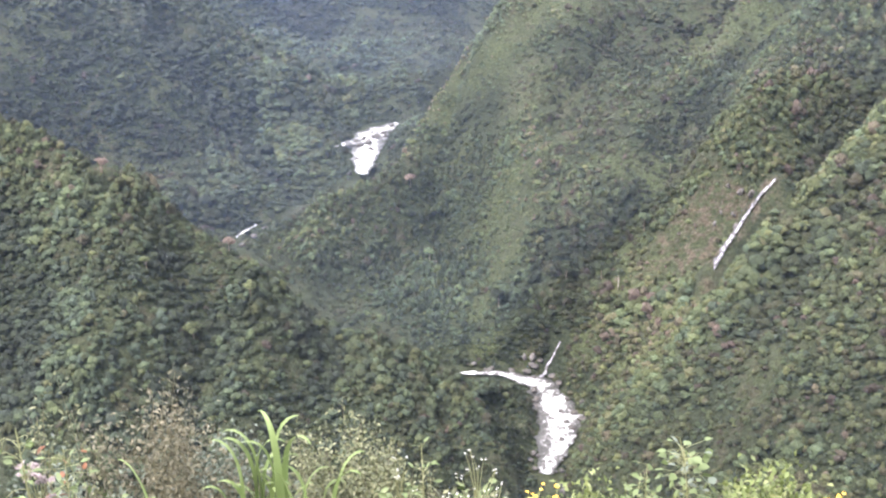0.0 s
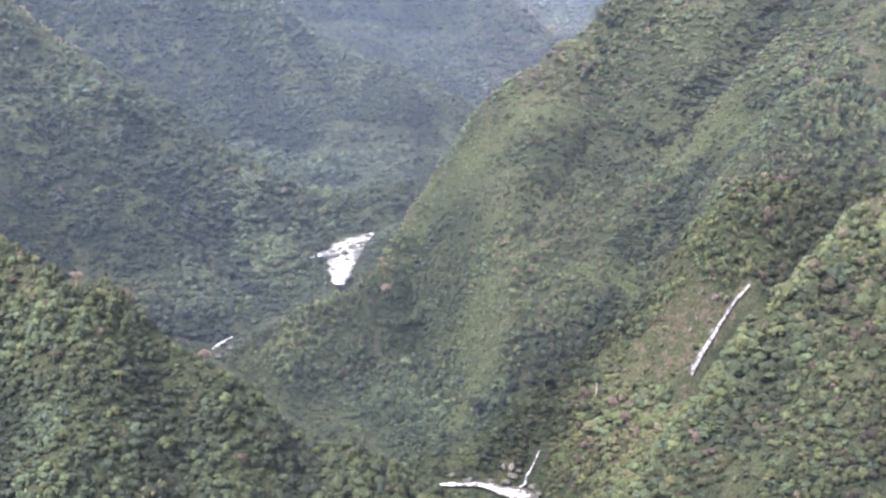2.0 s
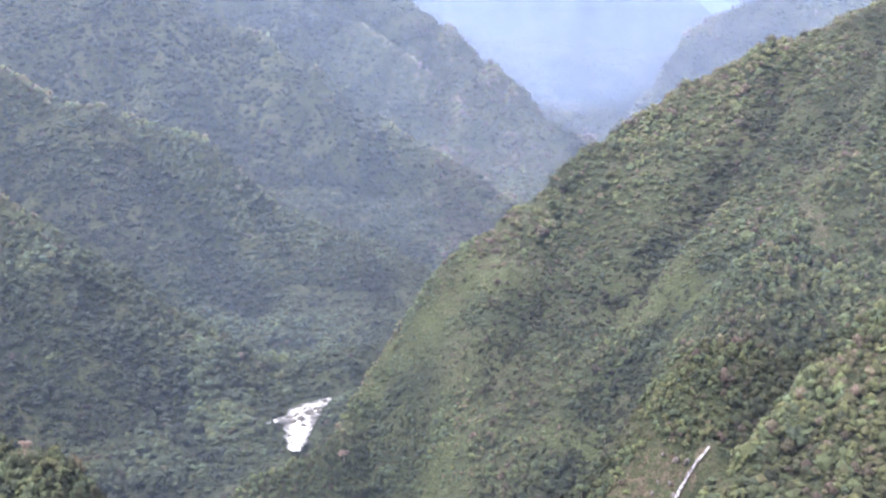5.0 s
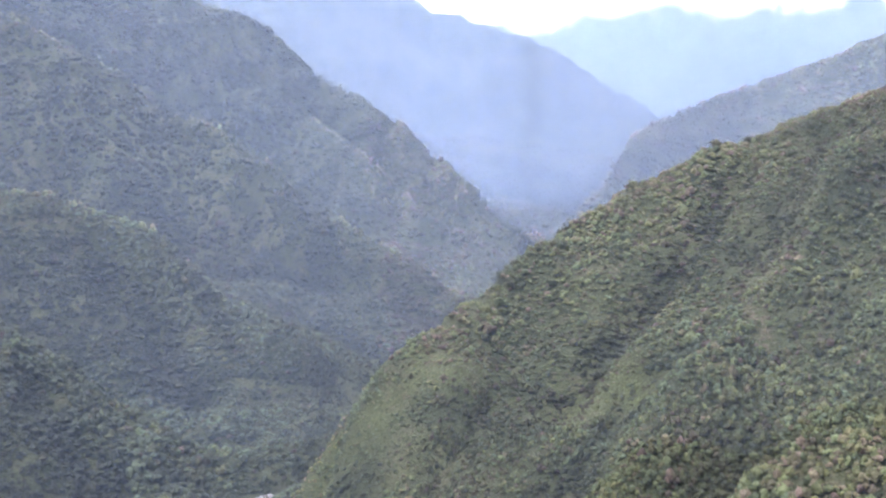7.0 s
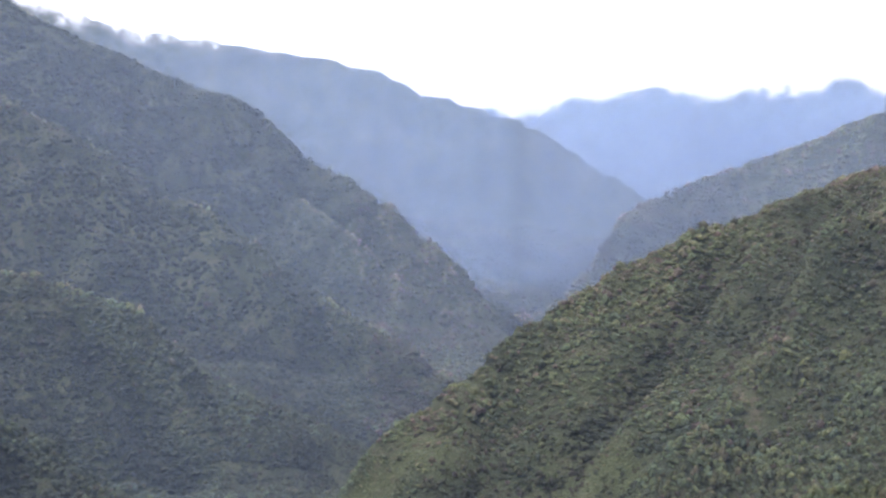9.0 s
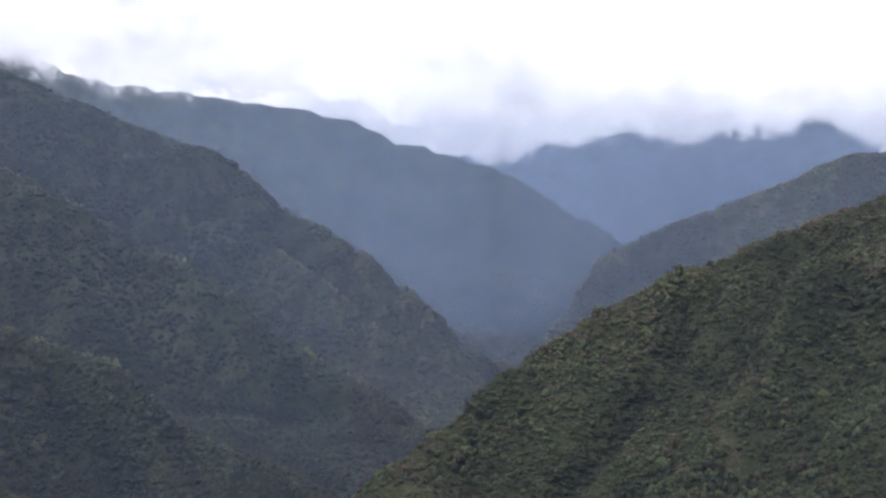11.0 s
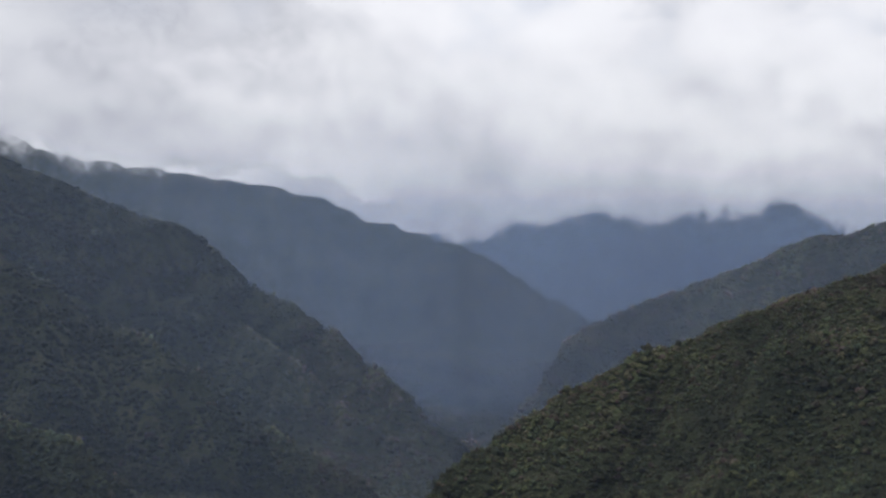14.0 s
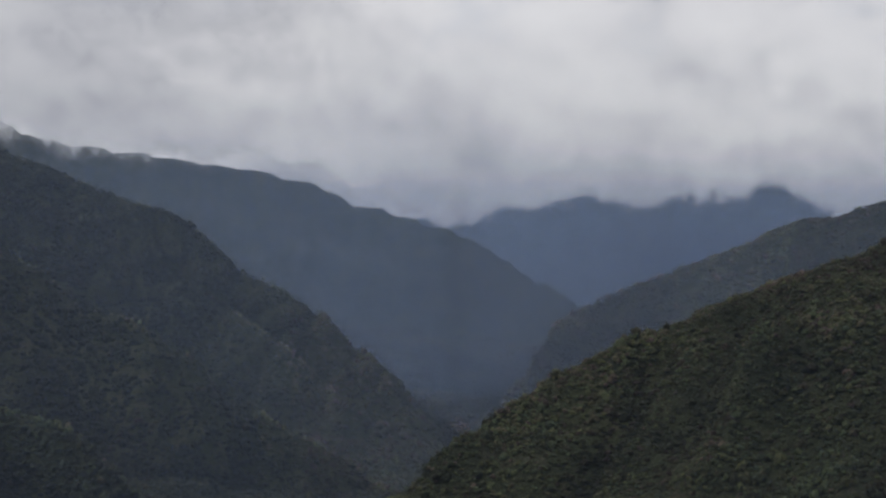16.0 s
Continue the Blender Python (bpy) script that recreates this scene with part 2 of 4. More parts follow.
YELLOW_PETAL = leaf_material("yellow_petal", (0.60, 0.34, 0.03), (0.72, 0.46, 0.05), (0.80, 0.58, 0.12), 0.2)
MAUVE_PETAL = leaf_material("faded_mauve_petal", (0.14, 0.11, 0.11), (0.23, 0.19, 0.19), (0.33, 0.28, 0.275), 0.2)


# ---- shape of the land ----
RIDGES = {
    "near_left": (0.72, 25, [(-330, 600, -60), (-200, 526, -166), (-182, 516, -169), (-165, 507, -174), (-155, 503, -186), (-130, 491, -186), (-118, 486, -192), (-103, 481, -200), (-88, 475, -211), (-69, 470, -221), (-55, 465, -230), (-36, 461, -241), (-24, 458, -247), (-12, 454, -251), (3, 449, -256), (16, 445, -275), (33, 439, -282)]),
    "right_hill": (0.6, 40, [(36, 759, -171), (54, 758, -152), (71, 757, -139), (103, 792, -127), (125, 815, -116), (171, 852, -90), (216, 873, -64), (260, 881, -48), (302, 884, -27), (343, 879, -9), (374, 874, 3), (407, 864, 20), (434, 856, 23), (560, 800, 90), (760, 640, 190)]),
    "right_toe": (0.8, 8, [(-108, 582, -250), (-89, 589, -241), (-72, 598, -238), (-49, 612, -234), (-32, 628, -230), (-20, 657, -224), (-14, 674, -215), (-1, 713, -206), (17, 750, -189), (36, 774, -174)]),
    "near_right": (0.8, 22, [(50, 452, -274), (61, 456, -258), (73, 459, -246), (97, 465, -233), (114, 468, -226), (137, 471, -180), (146, 470, -173), (161, 469, -161), (169, 468, -150), (182, 467, -139), (196, 466, -131), (230, 460, -117), (330, 440, -32)]),
    "pale_spur": (0.75, 25, [(-420, 900, 0), (-245, 856, -137), (-221, 852, -155), (-181, 841, -179), (-141, 828, -200), (-110, 817, -218), (-98, 812, -225), (-82, 806, -235), (-70, 798, -239), (-43, 789, -252)]),
    "mid_spur": (0.75, 30, [(-560, 1260, 60), (-285, 1150, -84), (-246, 1134, -86), (-201, 1115, -98), (-148, 1091, -113), (-123, 1077, -132), (-96, 1059, -152), (-67, 1038, -168), (-38, 1016, -186), (-9, 992, -208), (18, 967, -233)]),
    "long_spur": (0.75, 30, [(-800, 1720, 260), (-400, 1604, 97), (-325, 1578, 69), (-255, 1550, 35), (-189, 1517, -6), (-122, 1478, -32), (-68, 1440, -65), (-32, 1411, -98), (36, 1355, -137), (93, 1305, -163), (136, 1264, -190), (164, 1240, -202)]),
    "inner_spur": (0.8, 30, [(-142, 2005, 114), (-32, 1835, -12), (29, 1733, -52), (73, 1663, -81), (123, 1584, -128), (162, 1529, -165), (204, 1470, -186), (238, 1441, -209)]),
    "high_left": (0.8, 40, [(-1100, 2400, 560), (-555, 2216, 313), (-449, 2173, 263), (-347, 2134, 219), (-247, 2089, 177), (-149, 2035, 144), (-82, 1991, 102), (-12, 1939, 50), (56, 1880, 12), (116, 1826, -25), (161, 1778, -62), (184, 1748, -85), (218, 1700, -127), (245, 1654, -156), (274, 1601, -186)]),
    "grey_right": (0.7, 40, [(269, 1598, -167), (276, 1597, -137), (340, 1699, -97), (432, 1848, -63), (548, 2012, -19), (609, 2066, 4), (689, 2115, 30), (791, 2144, 64), (906, 2152, 101), (1029, 2132, 154), (1076, 2123, 154), (1500, 1950, 300)]),
    "blue_left": (0.75, 50, [(-1500, 3550, 700), (-683, 3448, 480), (-557, 3418, 427), (-401, 3380, 398), (-262, 3340, 378), (-94, 3279, 349), (55, 3213, 325), (142, 3170, 297), (199, 3141, 275), (255, 3110, 241), (337, 3060, 223), (403, 3016, 205), (455, 2981, 177), (530, 2927, 154), (592, 2883, 111), (664, 2829, 58), (766, 2748, -10)]),
    "blue_right": (0.6, 60, [(300, 4500, 200), (692, 4396, 226), (778, 4351, 260), (883, 4311, 330), (1067, 4217, 353), (1389, 4016, 391), (1629, 3871, 411), (1875, 3702, 430), (2500, 3300, 500)]),
    "tan_foot": (0.6, 12, [(394, 2235, -123), (412, 2240, -103), (428, 2244, -106), (450, 2250, -128), (472, 2255, -160)]),
    "far_peak": (0.5, 40, [(612, 4741, 275), (710, 4727, 318), (764, 4718, 323), (830, 4707, 288)]),
}
RIVER = [(60, 300, -296), (45, 375, -289), (41, 418, -285), (50, 453, -280), (42, 475, -276), (24, 481, -274), (4, 479, -273), (-36, 506, -271),
         (-80, 560, -268), (-112, 605, -266), (-114, 632, -264), (-85, 655, -262), (-56, 678, -258), (-50, 692, -257), (-50, 722, -254.5), (-50, 742, -253), (-42, 758, -251), (-30, 770, -250),
         (0, 800, -246), (45, 850, -242), (85, 920, -238), (120, 1050, -224), (180, 1220, -208), (235, 1420, -196), (290, 1600, -178), (420, 1900, -150), (640, 2400, -110)]
RIVER_WIDTH = 9.0


def lattice(ix, iy, seed):
    n = (ix.astype(np.int64) * 374761393 + iy.astype(np.int64) * 668265263 + seed * 1442695) & 0x7FFFFFFF
    n = ((n ^ (n >> 13)) * 1274126177) & 0x7FFFFFFF
    return ((n ^ (n >> 16)) & 0xFFFF) / 32767.5 - 1.0


def rolling(x, y, size, seed, octaves=3):
    total, amp = 0.0, 1.0
    for k in range(octaves):
        u, v = x / size, y / size
        ix, iy = np.floor(u), np.floor(v)
        fx, fy = u - ix, v - iy
        fx, fy = fx * fx * (3 - 2 * fx), fy * fy * (3 - 2 * fy)
        a, b = lattice(ix, iy, seed + k), lattice(ix + 1, iy, seed + k)
        c, d = lattice(ix, iy + 1, seed + k), lattice(ix + 1, iy + 1, seed + k)
        total = total + amp * (a + (b - a) * fx + (c - a) * fy + (a - b - c + d) * fx * fy)
        size, amp = size * 0.47, amp * 0.5
    return total


def along(x, y, points):
    """Least distance to a line of points, and the height of the line there."""
    best, height = np.full(x.shape, 1e9), np.zeros(x.shape)
    for (ax, ay, az), (bx, by, bz) in zip(points, points[1:]):
        dx, dy = bx - ax, by - ay
        t = np.clip(((x - ax) * dx + (y - ay) * dy) / (dx * dx + dy * dy), 0, 1)
        d = np.hypot(x - ax - t * dx, y - ay - t * dy)
        near = d < best
        best, height = np.where(near, d, best), np.where(near, az + (bz - az) * t, height)
    return best, height


def river_side(x, y):
    """Distance from the river, positive to its left looking upstream."""
    best, side = np.full(x.shape, 1e9), np.zeros(x.shape)
    for (ax, ay, az), (bx, by, bz) in zip(RIVER, RIVER[1:]):
        dx, dy = bx - ax, by - ay
        t = np.clip(((x - ax) * dx + (y - ay) * dy) / (dx * dx + dy * dy), 0, 1)
        d = np.hypot(x - ax - t * dx, y - ay - t * dy)
        near = d < best
        best, side = np.where(near, d, best), np.where(near, d * np.sign(dx * (y - ay) - dy * (x - ax)), side)
    return side


def ridge_height(x, y, steep, round_top, points, crest):
    """A hill along a line of points. It stays under its crest line as the road sees it, and falls off faster behind it."""
    turn, reach = np.arctan2(x, y), np.hypot(x, y)
    line = sorted((math.atan2(px, py), math.hypot(px, py), pz) for px, py, pz in crest)
    far = reach - np.interp(turn, [p[0] for p in line], [p[1] for p in line])
    rise = np.interp(turn, [p[0] for p in line], [(p[2] - 1.6) / p[1] for p in line])
    best, away = np.full(x.shape, -1e9), np.zeros(x.shape)
    for (ax, ay, az), (bx, by, bz) in zip(points, points[1:]):
        dx, dy = bx - ax, by - ay
        t = np.clip(((x - ax) * dx + (y - ay) * dy) / (dx * dx + dy * dy), 0, 1)
        d = np.hypot(x - ax - t * dx, y - ay - t * dy)
        h = az + (bz - az) * t - steep * (np.sqrt(d * d + round_top ** 2) - round_top)
        up = h > best
        best, away = np.where(up, h, best), np.where(up, d, away)
    top = 1.6 + reach * rise
    best = np.where(turn > line[0][0] - 0.3, np.minimum(best, top - 1.2 * np.maximum(far, 0)), best)
    return best, np.where(far > 0, 0.1 * away, away)


GRASS = [(88, 512, 9), (82, 497, 9), (91, 496, 8), (32, 580, 18), (31, 551, 16), (25, 530, 13), (17, 522, 10), (19, 500, 9), (4, 712, 16), (-6, 682, 14), (61, 484, 7),
         (10, 720, 14), (103, 549, 12), (85, 560, 12), (28, 681, 24), (70, 692, 28), (150, 640, 30)]
# the last entry gives the far foothill its tan, sunlight included
SOIL = [(105, 506, 9), (114, 507, 9), (123, 508, 8), (110, 491, 10), (102, 485, 9), (98, 495, 7), (125, 498, 9), (115, 498, 10), (112, 462, 6), (121, 457, 6), (127, 456, 5),
        (116, 458, 6), (105, 451, 5), (37, 488, 5), (51, 470, 4), (-146, 487, 5), (228, 617, 6), (225, 598, 7), (425, 2243, 35)]
FALL = [(131.6, 456.0, -172.3), (126.0, 456.0, -178.9), (121.8, 456.0, -187.2), (119.4, 456.0, -192.1), (114.6, 456.0, -200.2), (110.2, 456.0, -210.3)]
RIBS = [[(72, 680, 0), (50, 624, 0), (39, 553, 0), (25, 506, 0)], [(177, 593, 0), (145, 551, 0), (123, 515, 0)], [(-144, 482, 0), (-140, 442, 0), (-142, 401, 0)],
        [(325, 733, 0), (272, 666, 0), (194, 588, 0)]]
GULLIES = [[(170, 625, 0), (125, 570, 0), (97, 537, 0), (71, 511, 0), (46, 500, 0), (31, 495, 0)], [(200, 542, 0), (152, 490, 0), (134, 466, 0)],
           [(-108, 465, 0), (-95, 433, 0), (-97, 397, 0)], [(-188, 470, 0), (-178, 440, 0), (-166, 405, 0)], [(-52, 453, 0), (-50, 423, 0), (-57, 397, 0)], [(153, 436, 0), (113, 402, 0), (86, 405, 0)],
           [(-224, 683, 0), (-166, 650, 0), (-105, 650, 0)], [(-183, 789, 0), (-134, 745, 0), (-85, 690, 0)], [(-204, 1072, 0), (-143, 1017, 0), (-101, 924, 0)],
           [(280, 809, 0), (210, 724, 0), (135, 651, 0)],
           [(-260, 960, 0), (-190, 915, 0), (-120, 872, 0), (-60, 850, 0)], [(-290, 1290, 0), (-150, 1200, 0), (0, 1110, 0), (80, 1020, 0)]]
BROOK = [(52.2, 490.2, 0), (48.3, 486.6, 0), (45.7, 484.8, 0), (42.4, 480.1, 0)]


def land(x, y, crest=False):
    x, y = np.asarray(x, float), np.asarray(y, float)
    river_d, river_z = along(x, y, RIVER)
    r = np.hypot(x, y)
    h = river_z + 0.30 * np.maximum(river_d - RIVER_WIDTH, 0) ** 0.85
    h = np.minimum(h, -120 + 0.02 * r)
    away = np.full(x.shape, 40.0)
    across = 1.6 * river_side(x, y) * np.clip((1150 - y) / 100, 0, 1)
    for name, (steep, round_top, points) in RIDGES.items():
        crest_line = RIDGES["right_toe"][2] + RIDGES["right_hill"][2] if name in ("right_toe", "right_hill") else points
        k, d = ridge_height(x, y, steep, round_top, points, crest_line)
        # a hill ends at the river
        if name in ("right_hill", "right_toe", "near_right"):
            k = k - np.maximum(across, 0) - (0.8 * np.maximum(40 - x, 0) if name == "right_hill" else 0)
        elif name in ("near_left", "pale_spur", "mid_spur", "long_spur"):
            k = k + np.minimum(across, 0)
        up = k > h
        h, away = np.where(up, k, h), np.where(up, d, away)
    # the hillside on which the camera stands
    front = y + 0.15 * np.abs(x)
    own = np.where(front > 1.9, -0.95 * (front - 1.9), np.clip(-0.62 * (front + 7), 0, 420))
    own_up = own > h
    h, away = np.where(own_up, own, h), np.where(own_up, np.minimum(r * 0.15, 40), away)
    calm = np.clip(away / 70, 0, 1) * np.clip(r / 500, 0, 2.2)
    h = h + calm * (9 * rolling(x, y, 150, 3) + 4 * rolling(x, y, 45, 11, 2))
    far = np.clip((r - 2500) / 500, 0, 1)
    h = h + far * (4 * rolling(x, y, 60, 51) - np.clip(away / 200, 0, 1) * 45 * np.abs(rolling(x, y, 330, 61)))
    for lines, rise, wide in ((RIBS, 11, 18), (GULLIES, -14, 17)):
        for line in lines:
            h = h + rise * np.clip(r / 600, 0.8, 1.6) * np.exp(-(along(x, y, line)[0] / wide) ** 2)
    fall_d, fall_z = along(x, y, FALL)
    chute = np.clip(1.4 - fall_d / 11, 0, 1)
    h = h * (1 - chute) + chute * (fall_z - 0.6 + 0.95 * (y - 456))
    bed = river_z - 0.8 + 1.4 * np.maximum(river_d - RIVER_WIDTH - 8 * np.exp(-((x + 56) ** 2 + (y - 738) ** 2) / 900), 0)
    h = np.where(river_d < np.where((x > 60) & (y < 480), 70, 52), np.minimum(h, np.maximum(bed, river_z - 0.8)), h)
    slide = np.clip(1.5 - fall_d / 4, 0, 1)
    h = h * (1 - slide) + slide * (fall_z - 0.6 + 0.75 * (y - 456))
    return (h, away) if crest else h


def blobs(x, y, places, seed):
    f = np.zeros(np.shape(x))
    for cx, cy, rad in places:
        f = np.maximum(f, 1.35 - np.hypot(x - cx, y - cy) / rad)
    return np.clip(f + 0.45 * rolling(x, y, 12, seed, 2), 0, 1) * (f > -0.6)


def mesh_object(name, verts, faces, mat, smooth=True, tint=None):
    """One mesh from arrays; faces all have the same number of corners."""
    faces = np.asarray(faces, np.int32)
    me = bpy.data.meshes.new(name)
    me.vertices.add(len(verts))
    me.vertices.foreach_set("co", np.asarray(verts, np.float32).ravel())
    n, k = faces.shape
    me.loops.add(n * k)
    me.loops.foreach_set("vertex_index", faces.ravel())
    me.polygons.add(n)
    me.polygons.foreach_set("loop_start", np.arange(n, dtype=np.int32) * k)
    me.polygons.foreach_set("use_smooth", np.full(n, smooth))
    if tint is not None:
        me.attributes.new("tint", "FLOAT", "POINT").data.foreach_set("value", np.asarray(tint, np.float32))
    me.update()
    me.validate()
    me.materials.append(mat)
    return new(name, me)


def grid_faces(rows, cols, closed=False):
    i, j = np.meshgrid(np.arange(rows - 1), np.arange(cols if closed else cols - 1), indexing="ij")
    jn = (j + 1) % cols
    return np.stack([i * cols + j, (i + 1) * cols + j, (i + 1) * cols + jn, i * cols + jn], -1).reshape(-1, 4)


front_az = np.radians(np.linspace(-32, 38, 320))
back_az = np.radians(np.linspace(38, 328, 130)[1:-1])
AZ = np.concatenate([front_az, back_az])
RAD = np.concatenate([[0.02], np.geomspace(1.0, 300, 50), np.geomspace(306, 436, 24), np.linspace(440, 520, 46), np.geomspace(524, 4900, 160)])
rr, aa = np.meshgrid(RAD, AZ, indexing="ij")
gx, gy = 0.2 + rr * np.sin(aa), rr * np.cos(aa) - 0.4
gz = land(gx, gy)
ground = mesh_object("ground", np.stack([gx, gy, gz], -1).reshape(-1, 3), grid_faces(len(RAD), len(AZ), True)[:, ::-1], GROUND)
for name, places, seed in (("grass", GRASS, 71), ("soil", SOIL, 81)):
    ground.data.attributes.new(name, "FLOAT", "POINT").data.foreach_set("value", blobs(gx, gy, places, seed).astype(np.float32).ravel())
tagged(ground, "steep forested mountain valley ground with dense green undergrowth", "ground", kind="structure")


# ---- river ----
def ribbon(name, points, widths, mat, lift, step=3.0, rough=0.5):
    pts = [Vector(p) for p in points]
    dense, wide = [], []
    for k in range(len(pts) - 1):
        n = max(2, int((pts[k + 1] - pts[k]).length / step))
        for i in range(n):
            f = i / n
            dense.append(pts[k].lerp(pts[k + 1], f))
            wide.append(widths[k] + (widths[k + 1] - widths[k]) * f)
    cols, verts = 9, []
    for k, (p, w) in enumerate(zip(dense, wide)):
        d = dense[min(k + 3, len(dense) - 1)] - dense[max(k - 3, 0)]
        side = Vector((d.y, -d.x, 0)).normalized()
        for c in range(cols):
            s = (c / (cols - 1) - 0.5) * w * (1 + 0.42 * noise.noise((k * 0.13, 3.0 if c < cols / 2 else 9.0, 4.0)) + 0.25 * noise.noise((k * 0.5, 3.0 if c < cols / 2 else 9.0, 14.0)))
            q = p + side * s
            verts.append((q.x, q.y, q.z + lift + rough * noise.noise(q * 0.45)))
    ob = mesh_object(name, verts, grid_faces(len(dense), cols), mat)
    rim = np.tile(np.abs(np.linspace(-1, 1, cols)), len(dense)).astype(np.float32)
    ob.data.attributes.new("rim", "FLOAT", "POINT").data.foreach_set("value", rim)
    return ob


river = ribbon("river", RIVER[2:8], [6, 22, 12, 4, 2, 1.6], WATER, 0.3, 1.0)
upper = ribbon("river", RIVER[13:18], [8, 18, 25, 15, 4], WATER, 0.3, 1.0)
tagged(upper, "white foaming upper reach of the mountain river", "river", kind="structure")
glint = ribbon("river", [(-114, 612, -264), (-110, 620, -263.6), (-104, 628, -263)], [1.6, 2.2, 1.0], WATER, 0.6, 1.0)
tagged(glint, "glint of white water between boulders and trees", "river", kind="structure")
pool = ribbon("river", [(-74, 729, -253.2), (-66, 734, -253.2), (-52, 742, -252.8)], [4, 8, 12], WATER, 0.5, 1.5)
tagged(pool, "white foaming side arm of the mountain river", "river", kind="structure")
tagged(river, "white foaming mountain river rushing between boulders", "river", kind="structure")


# ---- forest ----
def icosphere(level):
    bm = bmesh.new()
    bmesh.ops.create_icosphere(bm, subdivisions=level, radius=1.0)
    v = np.array([p.co[:] for p in bm.verts])
    f = np.array([[q.index for q in face.verts] for face in bm.faces if face.calc_center_median().z > -0.6])
    bm.free()
    return v, f


ICO = icosphere(1)


def crown_shape(seed, lobes, leaves, vary=1.0):
    """A spreading crown one unit in radius: flat-topped leafy lobes in storeys, with sprays of leaves that lie outwards from them."""
    rng = np.random.default_rng(seed)
    verts, faces, light = [], [], []
    count = 0
    for k in range(lobes):
        a, rad = rng.uniform(0, 6.283) + k * 2.2, (rng.uniform(0, 0.2) if k == 0 else rng.uniform(0.35, 0.68))
        size = (rng.uniform(0.34, 0.58) if k else rng.uniform(0.46, 0.66)) if lobes > 1 else 0.85
        c = np.array([math.cos(a) * rad, math.sin(a) * rad, (0.55 if k == 0 else rng.uniform(0.12, 0.48)) if lobes > 1 else 0.4])
        keep = ICO[0][ICO[1]].mean(1)[:, 2] > -0.6
        verts.append(ICO[0] * size * rng.uniform(0.72, 1.22, (12, 1)) * [1, 1, rng.uniform(0.7, 1.05)] + c)
        faces.append(ICO[1][keep] + count)
        tone = rng.uniform(-0.09, 0.09)
        light.append(tone + rng.uniform(-0.06, 0.06, 12))
        count += 12
        for j in range(leaves // lobes):
            a = rng.uniform(0, 6.283)
            out_way = np.array([math.cos(a), math.sin(a), 0])
            lift = rng.uniform(-0.1, 0.95)
            p = c + size * (out_way * math.sqrt(1 - lift * lift) * [1.05, 1.05, 1] + [0, 0, 0.75 * lift])
            up = out_way * 0.7 + [0, 0, 0.9] + rng.normal(size=3) * 0.7
            u = np.cross(up, rng.normal(size=3))
            u /= np.linalg.norm(u)
            w = np.cross(up / np.linalg.norm(up), u)
            s = rng.uniform(0.13, 0.27)
            verts.append(np.array([p + u * s, p - u * s * 0.8 + w * s * 0.7, p - w * s * rng.uniform(0.7, 1.2)]))
            faces.append(np.array([[count, count + 1, count + 2]]))
            light.append(np.full(3, tone + vary * rng.uniform(-0.12, 0.18)))
            count += 3
    return np.concatenate(verts), np.concatenate(faces), np.concatenate(light)


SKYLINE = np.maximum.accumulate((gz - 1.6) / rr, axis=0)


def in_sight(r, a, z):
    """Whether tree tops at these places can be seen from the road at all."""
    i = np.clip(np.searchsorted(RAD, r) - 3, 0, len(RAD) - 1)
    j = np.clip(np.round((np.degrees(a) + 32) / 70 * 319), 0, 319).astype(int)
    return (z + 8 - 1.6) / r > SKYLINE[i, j]


